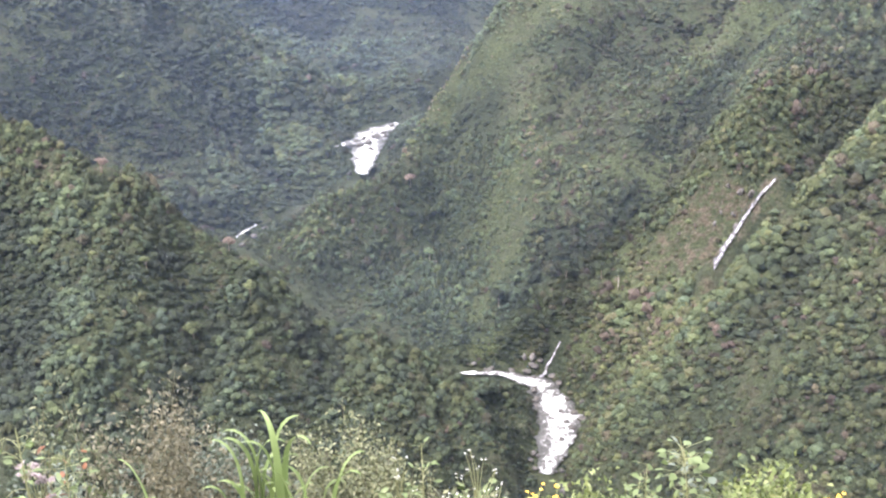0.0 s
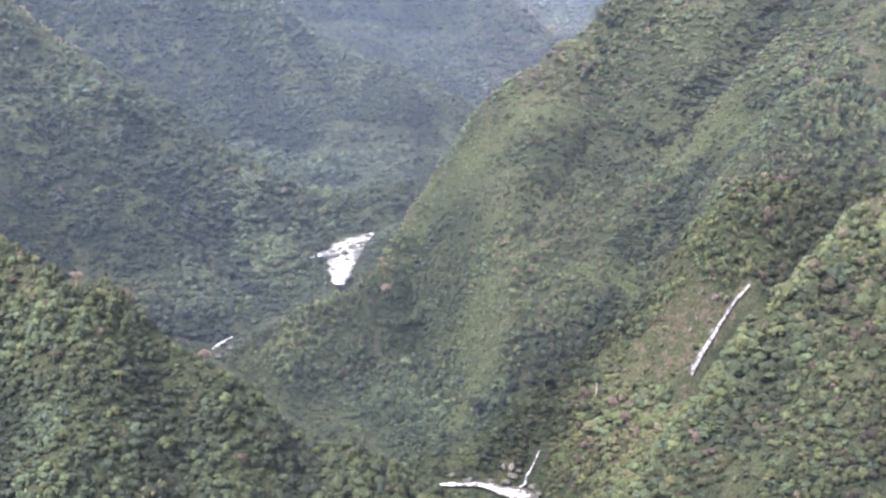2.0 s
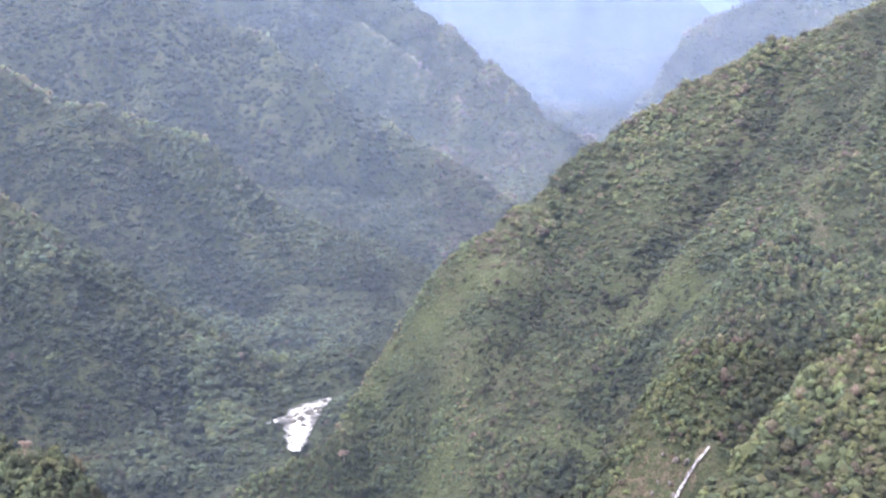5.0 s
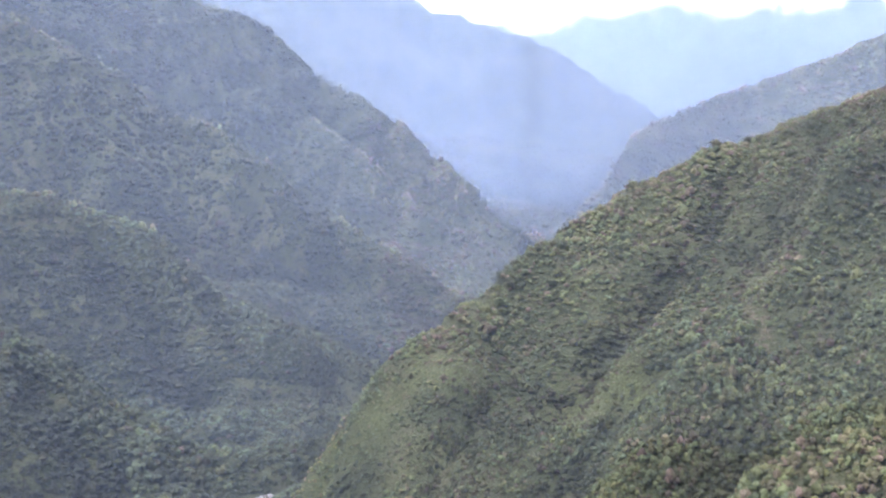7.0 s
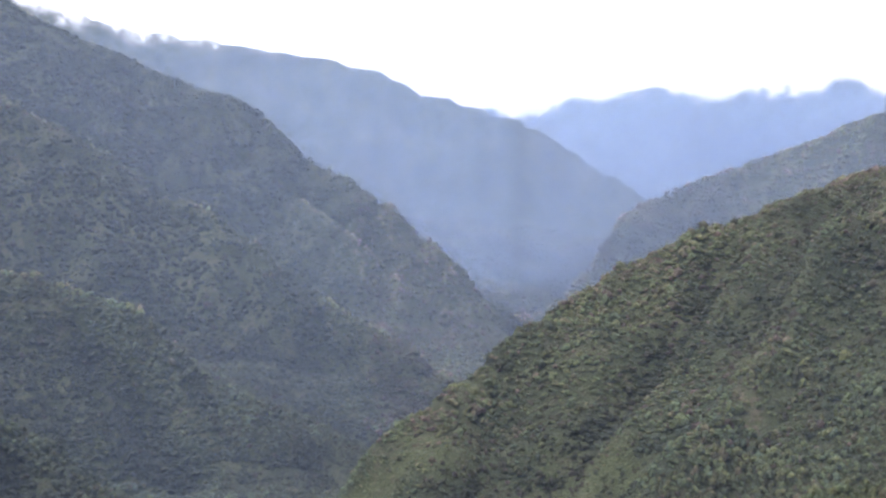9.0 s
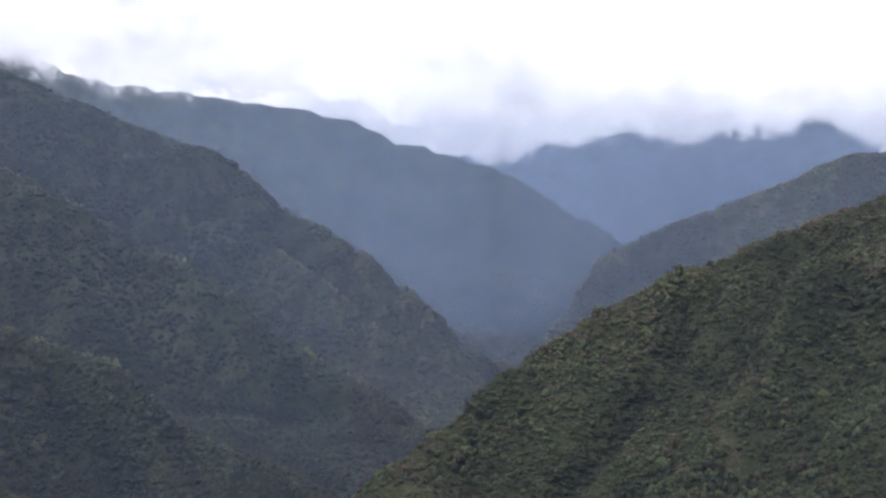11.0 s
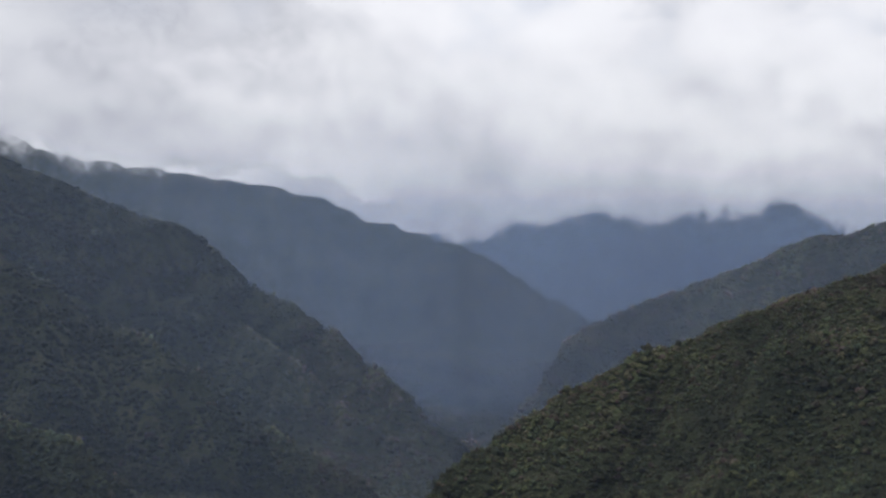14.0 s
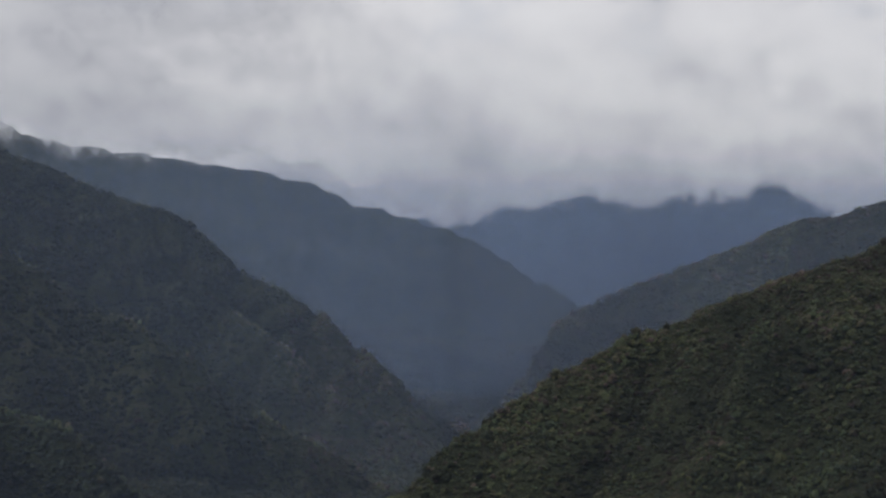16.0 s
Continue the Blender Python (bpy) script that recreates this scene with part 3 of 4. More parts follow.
def scatter(name, r0, r1, az0, az1, spacing, size, shapes, seed, sink=0.2, label="", tone=0.0):
    """Crowns over a stretch of the land, as one joined mesh."""
    rng = np.random.default_rng(seed)
    a0, a1 = radians(az0), radians(az1)
    n = int((r1 * r1 - r0 * r0) * (a1 - a0) / 2 / spacing ** 2 * 2)
    r = np.sqrt(rng.uniform(r0 * r0, r1 * r1, n))
    a = rng.uniform(a0, a1, n)
    x, y = r * np.sin(a), r * np.cos(a)
    river_d, river_z = along(x, y, RIVER)
    seen = (y < 487) | ((y > 685) & (y < 772))
    keep = river_d > np.where(seen, np.where(y < 412, 2.5, np.where(y < 435, 5, np.where(y < 487, 9, np.where(y < 715, 8, 14)))), 3.0)
    x, y, river_d = x[keep], y[keep], river_d[keep]
    z, crest = land(x, y, True)
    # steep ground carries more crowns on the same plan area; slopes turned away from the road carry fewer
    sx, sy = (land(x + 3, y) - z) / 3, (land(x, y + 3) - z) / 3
    steep = np.sqrt(1 + sx * sx + sy * sy)
    away = (-sx * -x - sy * -y + (1.6 - z)) / steep / np.sqrt(x * x + y * y + z * z)
    grass, soil = blobs(x, y, GRASS, 71), blobs(x, y, SOIL, 81)
    water = np.minimum(along(x, y, FALL)[0], along(x, y, BROOK)[0])
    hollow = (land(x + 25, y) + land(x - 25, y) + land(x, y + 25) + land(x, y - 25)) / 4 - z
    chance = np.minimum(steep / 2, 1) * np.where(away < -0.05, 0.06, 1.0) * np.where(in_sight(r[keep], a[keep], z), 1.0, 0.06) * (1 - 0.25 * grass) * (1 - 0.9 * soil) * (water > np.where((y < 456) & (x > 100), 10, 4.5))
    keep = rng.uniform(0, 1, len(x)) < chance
    x, y, z, river_d, crest, grass, soil, sx, hollow = (q[keep] for q in (x, y, z, river_d, crest, grass, soil, sx, hollow))
    n = len(x)
    patch = rolling(x, y, 90, 31, 3)
    scale = size * np.clip(rng.lognormal(0, 0.34, n), 0.5, 1.75) * np.clip(1 + 0.2 * patch + 0.22 * rolling(x, y, 34, 45, 2), 0.55, 1.5) * np.clip(0.45 + river_d / 70, 0.5, 1) * (1 - 0.4 * grass) * (1 - 0.6 * soil)
    tall = scale * rng.uniform(0.9, 1.4, n) * (1 - 0.12 * np.clip(2 * sx, 0, 1))
    turn = rng.uniform(0, 6.283, n)
    # gullies hold larger dark trees; gully shade is put into the tint too
    in_gully = np.exp(-(np.minimum.reduce([along(x, y, line)[0] for line in GULLIES]) / 17) ** 2)
    scale = scale * (1 + 0.3 * in_gully) * (1 - 0.3 * np.exp(-crest / 20)) * np.where((x > -30) & (y > 500) & (y < 640), 0.82, 1)
    near_hill = y < 441 + (33 - x) * 0.36
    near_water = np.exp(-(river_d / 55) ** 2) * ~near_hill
    high_dry = np.where((x > 100) & (y < 530), 0.3, 1.0)
    # pale dry crests, painted shade in gullies and hollows, tone by stretch of slope
    dry = -0.12 * in_gully * (x > 0) - 0.16 * in_gully - 0.10 * near_water * (crest > 25) + 0.12 * np.exp(-(((x - 110) / 140) ** 2 + ((y - 720) / 100) ** 2)) + 0.03 * (near_hill & (x < 40)) - 0.05 * ((x < 0) & (y > 600)) - 0.09 * ((x < 100) & (y > 920)) - 0.10 * np.exp(-((x + 175) / 38) ** 2) * (y < 540) - 0.08 * ((x > 170) & (y > 520) & (y < 800)) - 0.15 * ((x > 150) & (y < 500)) + 0.12 * np.exp(-(((x - 5) / 45) ** 2 + ((y - 475) / 40) ** 2)) - 0.08 * ((x < -120) & (y > 650)) + 0.04 * ((x > 40) & (y < 520)) - 0.04 * np.exp(-(((x - 140) / 90) ** 2 + ((y - 390) / 60) ** 2)) + np.where(y > 640, 0.12, 0.03) * np.exp(-crest / 60) + np.where(y > 640, 0.20, 0.10) * high_dry * np.exp(-crest / 18) + 0.26 * np.exp(-(crest / 9) ** 2) * ((x < 0) & (y > 640)) + 0.22 * np.clip(sx, -0.6, 0.5) + 0.15 * grass - np.clip(0.022 * hollow, -0.10, 0.12)
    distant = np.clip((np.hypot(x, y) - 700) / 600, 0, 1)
    # lower flanks of the far spurs darker: shade at their foot put into tint
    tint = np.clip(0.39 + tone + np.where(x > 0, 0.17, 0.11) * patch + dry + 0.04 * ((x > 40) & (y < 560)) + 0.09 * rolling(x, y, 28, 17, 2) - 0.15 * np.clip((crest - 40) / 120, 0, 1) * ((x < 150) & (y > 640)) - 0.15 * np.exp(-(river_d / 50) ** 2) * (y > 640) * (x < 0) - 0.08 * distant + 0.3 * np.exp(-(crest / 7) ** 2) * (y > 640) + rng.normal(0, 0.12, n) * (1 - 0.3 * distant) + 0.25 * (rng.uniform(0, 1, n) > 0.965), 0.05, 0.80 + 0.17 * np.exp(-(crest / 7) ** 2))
    hue = 0.38 + 0.10 * rolling(x, y, 60, 91, 2) + 0.14 * grass + 0.22 * soil + rng.normal(0, 0.13, n) + 0.16 * np.exp(-crest / 25) + 0.2 * np.exp(-(crest / 6) ** 2) * (y > 640) - 0.08 * in_gully + 0.17 * ((x > 40) & (y < 640))
    hue = hue + 0.22 * ((x > 60) & (y > 640)) + 0.4 * (rng.uniform(0, 1, n) > 0.93) * rng.uniform(0.4, 1, n)
    which = rng.integers(0, len(shapes), n)
    all_v, all_f, all_t, all_h, count = [], [], [], [], 0
    for k, (v, f, light) in enumerate(shapes):
        m = which == k
        if not m.any():
            continue
        c, s = np.cos(turn[m])[:, None], np.sin(turn[m])[:, None]
        px = (v[:, 0] * c - v[:, 1] * s) * scale[m][:, None] + x[m][:, None]
        py = (v[:, 0] * s + v[:, 1] * c) * scale[m][:, None] + y[m][:, None]
        pz = (v[:, 2] - sink) * tall[m][:, None] + z[m][:, None]
        all_v.append(np.stack([px, py, pz], -1).reshape(-1, 3))
        number = int(m.sum())
        all_f.append((f[None] + (np.arange(number) * len(v))[:, None, None]).reshape(-1, 3) + count)
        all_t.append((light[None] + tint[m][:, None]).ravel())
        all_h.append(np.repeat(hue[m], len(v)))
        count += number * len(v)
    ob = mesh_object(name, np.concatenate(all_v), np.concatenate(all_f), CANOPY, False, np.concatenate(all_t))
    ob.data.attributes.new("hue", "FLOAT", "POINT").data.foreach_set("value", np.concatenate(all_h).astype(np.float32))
    return tagged(ob, label, "forest", kind="stuff")


def far_crown(seed):
    rng = np.random.default_rng(seed)
    keep = ICO[0][ICO[1]].mean(1)[:, 2] > -0.25
    return ICO[0] * rng.uniform(0.65, 1.25, (12, 1)) * [1, 1, 0.9] + [0, 0, 0.35], ICO[1][keep], rng.uniform(-0.08, 0.08, 12)


NEAR = [crown_shape(s, 2, 20) for s in range(12)]
MID = [crown_shape(s + 20, 2, 9, 0.75) for s in range(9)]
FAR = [far_crown(s + 40) for s in range(5)]
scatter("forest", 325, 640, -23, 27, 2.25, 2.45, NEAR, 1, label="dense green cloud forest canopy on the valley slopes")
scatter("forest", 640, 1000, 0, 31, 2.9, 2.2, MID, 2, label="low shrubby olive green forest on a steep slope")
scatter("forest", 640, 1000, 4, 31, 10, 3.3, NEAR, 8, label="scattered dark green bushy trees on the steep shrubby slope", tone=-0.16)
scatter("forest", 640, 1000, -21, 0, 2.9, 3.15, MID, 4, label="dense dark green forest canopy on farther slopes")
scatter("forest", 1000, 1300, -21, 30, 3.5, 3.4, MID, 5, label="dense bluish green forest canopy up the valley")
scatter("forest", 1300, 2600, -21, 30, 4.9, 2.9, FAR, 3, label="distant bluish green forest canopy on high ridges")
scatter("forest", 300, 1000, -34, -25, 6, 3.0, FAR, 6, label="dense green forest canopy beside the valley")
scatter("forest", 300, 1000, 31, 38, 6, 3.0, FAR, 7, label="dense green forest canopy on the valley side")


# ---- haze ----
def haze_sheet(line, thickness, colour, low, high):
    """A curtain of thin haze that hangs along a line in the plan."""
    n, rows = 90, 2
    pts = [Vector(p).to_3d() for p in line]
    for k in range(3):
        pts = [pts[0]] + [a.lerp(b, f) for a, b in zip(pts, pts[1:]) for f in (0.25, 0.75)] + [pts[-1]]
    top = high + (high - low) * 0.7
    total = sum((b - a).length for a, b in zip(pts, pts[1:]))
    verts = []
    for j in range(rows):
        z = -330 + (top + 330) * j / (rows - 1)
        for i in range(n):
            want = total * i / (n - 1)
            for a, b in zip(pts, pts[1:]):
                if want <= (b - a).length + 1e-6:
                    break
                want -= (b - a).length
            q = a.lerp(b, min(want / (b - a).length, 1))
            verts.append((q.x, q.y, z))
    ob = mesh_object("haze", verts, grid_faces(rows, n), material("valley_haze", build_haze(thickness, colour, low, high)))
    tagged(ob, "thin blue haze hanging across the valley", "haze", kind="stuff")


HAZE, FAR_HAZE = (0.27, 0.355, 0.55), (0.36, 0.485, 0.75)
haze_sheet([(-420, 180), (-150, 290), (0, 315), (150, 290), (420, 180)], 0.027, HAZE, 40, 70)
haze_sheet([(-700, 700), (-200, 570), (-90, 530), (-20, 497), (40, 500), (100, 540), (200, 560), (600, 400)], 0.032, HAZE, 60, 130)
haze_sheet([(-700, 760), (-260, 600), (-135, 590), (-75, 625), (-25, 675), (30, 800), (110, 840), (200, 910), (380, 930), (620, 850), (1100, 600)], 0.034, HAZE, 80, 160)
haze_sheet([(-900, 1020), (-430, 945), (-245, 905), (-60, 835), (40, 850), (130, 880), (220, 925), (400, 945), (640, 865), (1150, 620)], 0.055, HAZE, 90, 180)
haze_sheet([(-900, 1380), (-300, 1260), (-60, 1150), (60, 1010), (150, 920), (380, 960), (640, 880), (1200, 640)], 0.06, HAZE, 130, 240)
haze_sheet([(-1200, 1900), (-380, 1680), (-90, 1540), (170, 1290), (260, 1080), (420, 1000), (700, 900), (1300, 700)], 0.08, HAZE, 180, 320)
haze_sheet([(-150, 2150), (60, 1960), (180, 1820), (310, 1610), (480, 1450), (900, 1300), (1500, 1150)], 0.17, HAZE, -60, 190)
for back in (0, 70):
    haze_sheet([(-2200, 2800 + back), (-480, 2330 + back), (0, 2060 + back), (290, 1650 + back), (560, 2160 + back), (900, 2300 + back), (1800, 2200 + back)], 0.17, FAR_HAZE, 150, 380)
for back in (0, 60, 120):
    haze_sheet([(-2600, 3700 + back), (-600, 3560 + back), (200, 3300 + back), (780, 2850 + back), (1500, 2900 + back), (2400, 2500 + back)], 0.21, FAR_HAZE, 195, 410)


# ---- clouds resting on the high ridges ----
def cloud_bank(bearings, label):
    """A bank of cloud in an arc; bearings: degrees, distance and the height of its ragged lower edge."""
    az = np.radians(np.linspace(bearings[0][0], bearings[-1][0], 420))
    edge = np.interp(np.degrees(az), [b[0] for b in bearings], [b[2] for b in bearings])
    dist = np.interp(np.degrees(az), [b[0] for b in bearings], [b[1] for b in bearings])
    zs = np.linspace(20, 1100, 60)
    zz, aa2 = np.meshgrid(zs, az, indexing="ij")
    rr2 = dist[None] + 0 * zz
    ob = mesh_object("cloud_bank", np.stack([rr2 * np.sin(aa2), rr2 * np.cos(aa2), zz], -1).reshape(-1, 3), grid_faces(60, 420), CLOUD)
    side = np.clip(np.minimum(aa2 - az[0], az[-1] - aa2) / radians(3), 0, 1)
    deep = zz - edge[None]
    fade = np.clip(1.2 - deep / 560, 0, 1) * np.clip((1080 - zz) / 300, 0, 1)
    me = ob.data
    me.attributes.new("leftward", "FLOAT", "POINT").data.foreach_set("value", (np.clip((np.degrees(-aa2) + 2) / 11, 0, 1) + 0 * zz).astype(np.float32).ravel())
    me.attributes.new("depth", "FLOAT", "POINT").data.foreach_set("value", deep.astype(np.float32).ravel())
    me.attributes.new("fade", "FLOAT", "POINT").data.foreach_set("value", (side * fade * fade * (3 - 2 * fade)).astype(np.float32).ravel())
    tagged(ob, label, "cloud", kind="stuff")


cloud_bank([(-27, 3180, 540), (-12.7, 3180, 436), (-11.2, 3180, 412), (-10.0, 3180, 424), (-9.1, 3180, 394), (-7.3, 3180, 380), (-5.3, 3180, 370), (-3.8, 3180, 364), (-2.8, 3181, 372), (-1.5, 3184, 367), (0.3, 3188, 384), (2.4, 3224, 361), (5.1, 3295, 311), (7.2, 3353, 255), (8.6, 3406, 224), (9.6, 3453, 221), (10.7, 3499, 247), (11.7, 3545, 272), (13.1, 3601, 288), (14.6, 3616, 299), (15.7, 3620, 316), (16.7, 3620, 299), (18.0, 3620, 272), (19.3, 3620, 290), (19.8, 3620, 302), (20.5, 3620, 308), (21.0, 3620, 300), (21.6, 3620, 312), (23.1, 3620, 312), (23.6, 3620, 326), (24.0, 3620, 334), (24.6, 3620, 326), (25.1, 3620, 300), (25.6, 3620, 289), (26.4, 3620, 256), (27.3, 3620, 228), (28.8, 3620, 238), (40, 3620, 298)], "grey white cloud bank resting on the high ridges")


# ---- parts ----
def part(name, verts, faces, mat, parent, label="", smooth=True, tint=None):
    ob = mesh_object(name, verts, faces, mat, smooth, tint)
    ob.parent = parent
    return tagged(ob, label) if label else ob


def base(name, x, y, label, category, group="", z=None):
    root = new(name)
    root.empty_display_size = 0.2
    root.location = (x, y, float(land([x], [y])[0]) if z is None else z)
    return tagged(root, label, category, group)


def tube(points, r0, r1, sides=6):
    pts = np.asarray(points, float)
    verts = []
    for k, p in enumerate(pts):
        d = pts[min(k + 1, len(pts) - 1)] - pts[max(k - 1, 0)]
        d = d / (np.linalg.norm(d) + 1e-9)
        u = np.cross(d, [0.31, 0.94, 0.1])
        u /= np.linalg.norm(u)
        w = np.cross(d, u)
        rad = r0 + (r1 - r0) * k / (len(pts) - 1)
        for i in range(sides):
            a = 6.2832 * i / sides
            verts.append(p + rad * (u * math.cos(a) + w * math.sin(a)))
    return np.array(verts), grid_faces(len(pts), sides, True)


def arch(rng, start, end, bow, n=7):
    """A bent twig from start to end."""
    start, end = np.asarray(start, float), np.asarray(end, float)
    side = rng.normal(size=3) * bow
    t = np.linspace(0, 1, n)[:, None]
    return start + (end - start) * t + side * np.sin(t * math.pi) + [0, 0, bow] * np.sin(t * math.pi)


def leaf_set(rng, anchors, ways, length, width, fold=0.25, plain=False):
    """Folded oval leaves from the anchors along the ways; plain ones have four triangles."""
    n = len(anchors)
    ways = ways / (np.linalg.norm(ways, axis=1, keepdims=True) + 1e-9)
    side = np.cross(ways, rng.normal(size=(n, 3)) * 0.5 + [0, 0, 1.0])
    side /= np.linalg.norm(side, axis=1, keepdims=True) + 1e-9
    up = np.cross(side, ways)
    ln = length * rng.uniform(0.65, 1.3, (n, 1))
    wd = width * rng.uniform(0.7, 1.25, (n, 1))
    droop = -up * ln * 0.14
    if plain:
        mid = anchors + ways * ln * 0.45
        cols = [anchors, mid + side * wd / 2 + up * wd * fold, anchors + ways * ln + droop, mid - side * wd / 2 + up * wd * fold, mid]
        f = np.array([[0, 4, 1], [1, 4, 2], [0, 3, 4], [3, 2, 4]])
        return np.stack(cols, 1).reshape(-1, 3), (f[None] + (np.arange(n) * 5)[:, None, None]).reshape(-1, 3)
    cols = [anchors]
    for t, half in ((0.3, 0.5), (0.66, 0.42)):
        mid = anchors + ways * ln * t + droop * t * t
        cols += [mid + side * wd * half + up * wd * fold, mid, mid - side * wd * half + up * wd * fold]
    cols.append(anchors + ways * ln + droop)
    f = np.array([[0, 2, 1], [0, 3, 2], [1, 2, 5], [1, 5, 4], [2, 3, 6], [2, 6, 5], [4, 5, 7], [5, 6, 7]])
    return np.stack(cols, 1).reshape(-1, 3), (f[None] + (np.arange(n) * 8)[:, None, None]).reshape(-1, 3)


# ---- falls, boulders and single trees of the valley ----
def fall_ribbon(name, line, widths, lift, label):
    pts = np.array(line, float)[:, :2]
    t = np.linspace(0, len(pts) - 1, 60)
    px, py = np.interp(t, np.arange(len(pts)), pts[:, 0]), np.interp(t, np.arange(len(pts)), pts[:, 1])
    px, py = px + 1.3 * rolling(t * 10, t * 0, 17, 5, 2) * np.sin(t / t[-1] * math.pi), py + 0.5 * rolling(t * 10, t * 0 + 9, 22, 6, 2)
    wide = np.interp(t, np.linspace(0, t[-1], len(widths)), widths)
    dx, dy = np.gradient(px), np.gradient(py)
    ln = np.hypot(dx, dy)
    verts, cols = [], 7
    for k in range(len(t)):
        for c in range(cols):
            edge = 2.0 if c < cols / 2 else 8.0
            q = (c / (cols - 1) - 0.5) * wide[k] * (1 + 0.5 * noise.noise((k * 0.35, edge, 7.0)) + 0.3 * noise.noise((k * 0.9, edge, 3.0)))
            x, y = px[k] + dy[k] / ln[k] * q, py[k] - dx[k] / ln[k] * q
            verts.append((x, y, float(land([x], [y])[0]) + lift + 0.3 * noise.noise((x, y, 1.0))))
    ob = mesh_object(name, verts, grid_faces(len(t), cols), WATER_FALL)
    ob.data.attributes.new("rim", "FLOAT", "POINT").data.foreach_set("value", np.tile(np.abs(np.linspace(-1, 1, cols)), len(t)).astype(np.float32))
    tagged(ob, label, "waterfall", kind="structure")


def build_fall(tree, shader, output):
    """Foam in strands that run down the rock."""
    drawn = node(tree, "ShaderNodeMapping", Scale=(1.0, 0.5, 0.16))
    tree.links.new(position(tree), drawn.inputs["Vector"])
    strand, spray = noise_node(tree, drawn.outputs[0], 1.5, 4.0, 0.65, 0.3), noise_node(tree, position(tree), 0.7, 4.0, 0.7)
    f = math_node(tree, "ADD", math_node(tree, "MULTIPLY", strand, 0.65), math_node(tree, "MULTIPLY", spray, 0.35))
    f = math_node(tree, "SUBTRACT", f, math_node(tree, "MULTIPLY", attribute(tree, "rim"), 0.07))
    tree.links.new(ramp_node(tree, f, [(0.40, (0.030, 0.028, 0.027)), (0.47, (0.085, 0.08, 0.085)), (0.53, (0.25, 0.24, 0.27)), (0.66, (0.46, 0.45, 0.49))]), shader.inputs["Base Color"])
    shader.inputs["Roughness"].default_value = 0.45
    bump(tree, shader, f, 0.8, 0.4)


WATER_FALL = material("falling_white_water", build_fall)
fall_ribbon("waterfall", FALL, (0.8, 1.3, 1.7, 1.6, 2.2, 2.6, 3.6), 1.9, "thin white waterfall sliding down a bare rock chute")
fall_ribbon("waterfall", BROOK, (0.6, 0.9, 1.6), 1.2, "small white side stream dropping into the river")


def boulder_mesh(seed, mat):
    rng = np.random.default_rng(seed)
    bm = bmesh.new()
    bmesh.ops.create_icosphere(bm, subdivisions=2, radius=1.0)
    shift = Vector(rng.uniform(0, 50, 3))
    for v in bm.verts:
        v.co *= 1 + 0.38 * noise.noise(v.co * 1.1 + shift) + 0.15 * noise.noise(v.co * 3 + shift)
        v.co.z *= 0.62
    me = bpy.data.meshes.new("boulder")
    bm.to_mesh(me)
    bm.free()
    me.materials.append(mat)
    return me


BOULDERS = [tagged(new("boulder", boulder_mesh(k, ROCK)), "grey brown boulder washed by white river water", "boulder", "boulders in the river") for k in range(4)]
rng = np.random.default_rng(8)
placed = 0
for k in range(400):
    seg = rng.choice([1, 2, 3, 4, 5, 13, 14, 15, 16])
    f = rng.uniform()
    p = Vector(RIVER[seg]).lerp(Vector(RIVER[seg + 1]), f)
    d = Vector(RIVER[seg + 1]) - Vector(RIVER[seg])
    side = Vector((d.y, -d.x, 0)).normalized()
    off = rng.choice([-1, 1]) * rng.uniform(2, 9)
    q = p + side * off
    size = rng.uniform(0.5, 1.9)
    m = pose(q.x, q.y, max(q.z, float(land([q.x], [q.y])[0])) + 0.15, 0, 0, rng.uniform(0, 360)) @ Matrix.Diagonal((size, size * rng.uniform(0.7, 1.2), size, 1))
    if placed < 4:
        BOULDERS[placed].matrix_world = m
    else:
        ob = copy_thing(BOULDERS[placed % 4], Matrix.Identity(4))
        ob.matrix_basis = m
    placed += 1
    if placed >= 60:
        break
# rocks that part the rapids and line the side stream
for k, (x, y, size) in enumerate(((-54, 734, 2.6), (-49, 739, 3.0), (-57, 740, 2.2), (-45, 748, 2.4), (-52, 746, 1.8), (-40, 752, 2.2), (-35, 764, 2.4), (-47, 729, 1.7),
                                  (56, 456, 2.2), (59, 451, 2.6), (60, 460, 1.8), (52, 450, 1.6), (54, 446, 2.0), (50, 457, 1.4), (40, 487, 2.6), (37, 484, 2.2),
                                  (43, 488, 1.8), (49, 481, 2.4), (51, 476, 2.0), (30, 484, 1.8), (-110, 606, 2.0), (-105, 616, 2.4), (-100, 624, 1.8))):
    ob = copy_thing(BOULDERS[k % 4], Matrix.Identity(4))
    z = max(float(land([x], [y])[0]), float(along(np.array([x * 1.0]), np.array([y * 1.0]), RIVER)[1][0]))
    ob.matrix_basis = pose(x, y, z + 0.2 * size, 0, 0, 73 * k) @ Matrix.Diagonal((size, size * 0.8, size * 0.8, 1))


# bare rock that shows through the soil beside the fall and the side stream
OUTCROP = boulder_mesh(9, DRY_ROCK)
for k, (x, y, size) in enumerate(((126, 509, 1.6), (131, 506, 1.9), (119, 498, 1.3), (122, 501, 1.1), (127, 499, 1.5), (124, 461, 2.4), (119, 461, 2.2), (87, 532, 1.6), (40, 489, 2.2), (36, 490, 1.7))):
    ob = tagged(new("rock_outcrop", OUTCROP), "pale grey weathered rock showing on the bare slope", "rock", "rock outcrops on the slope")
    ob.matrix_basis = pose(x, y, float(land([x], [y])[0]) + 0.3 * size, 30, 12 * (k % 3), 61 * k) @ Matrix.Diagonal((size * 0.6, size * 0.7, size * 1.5, 1))


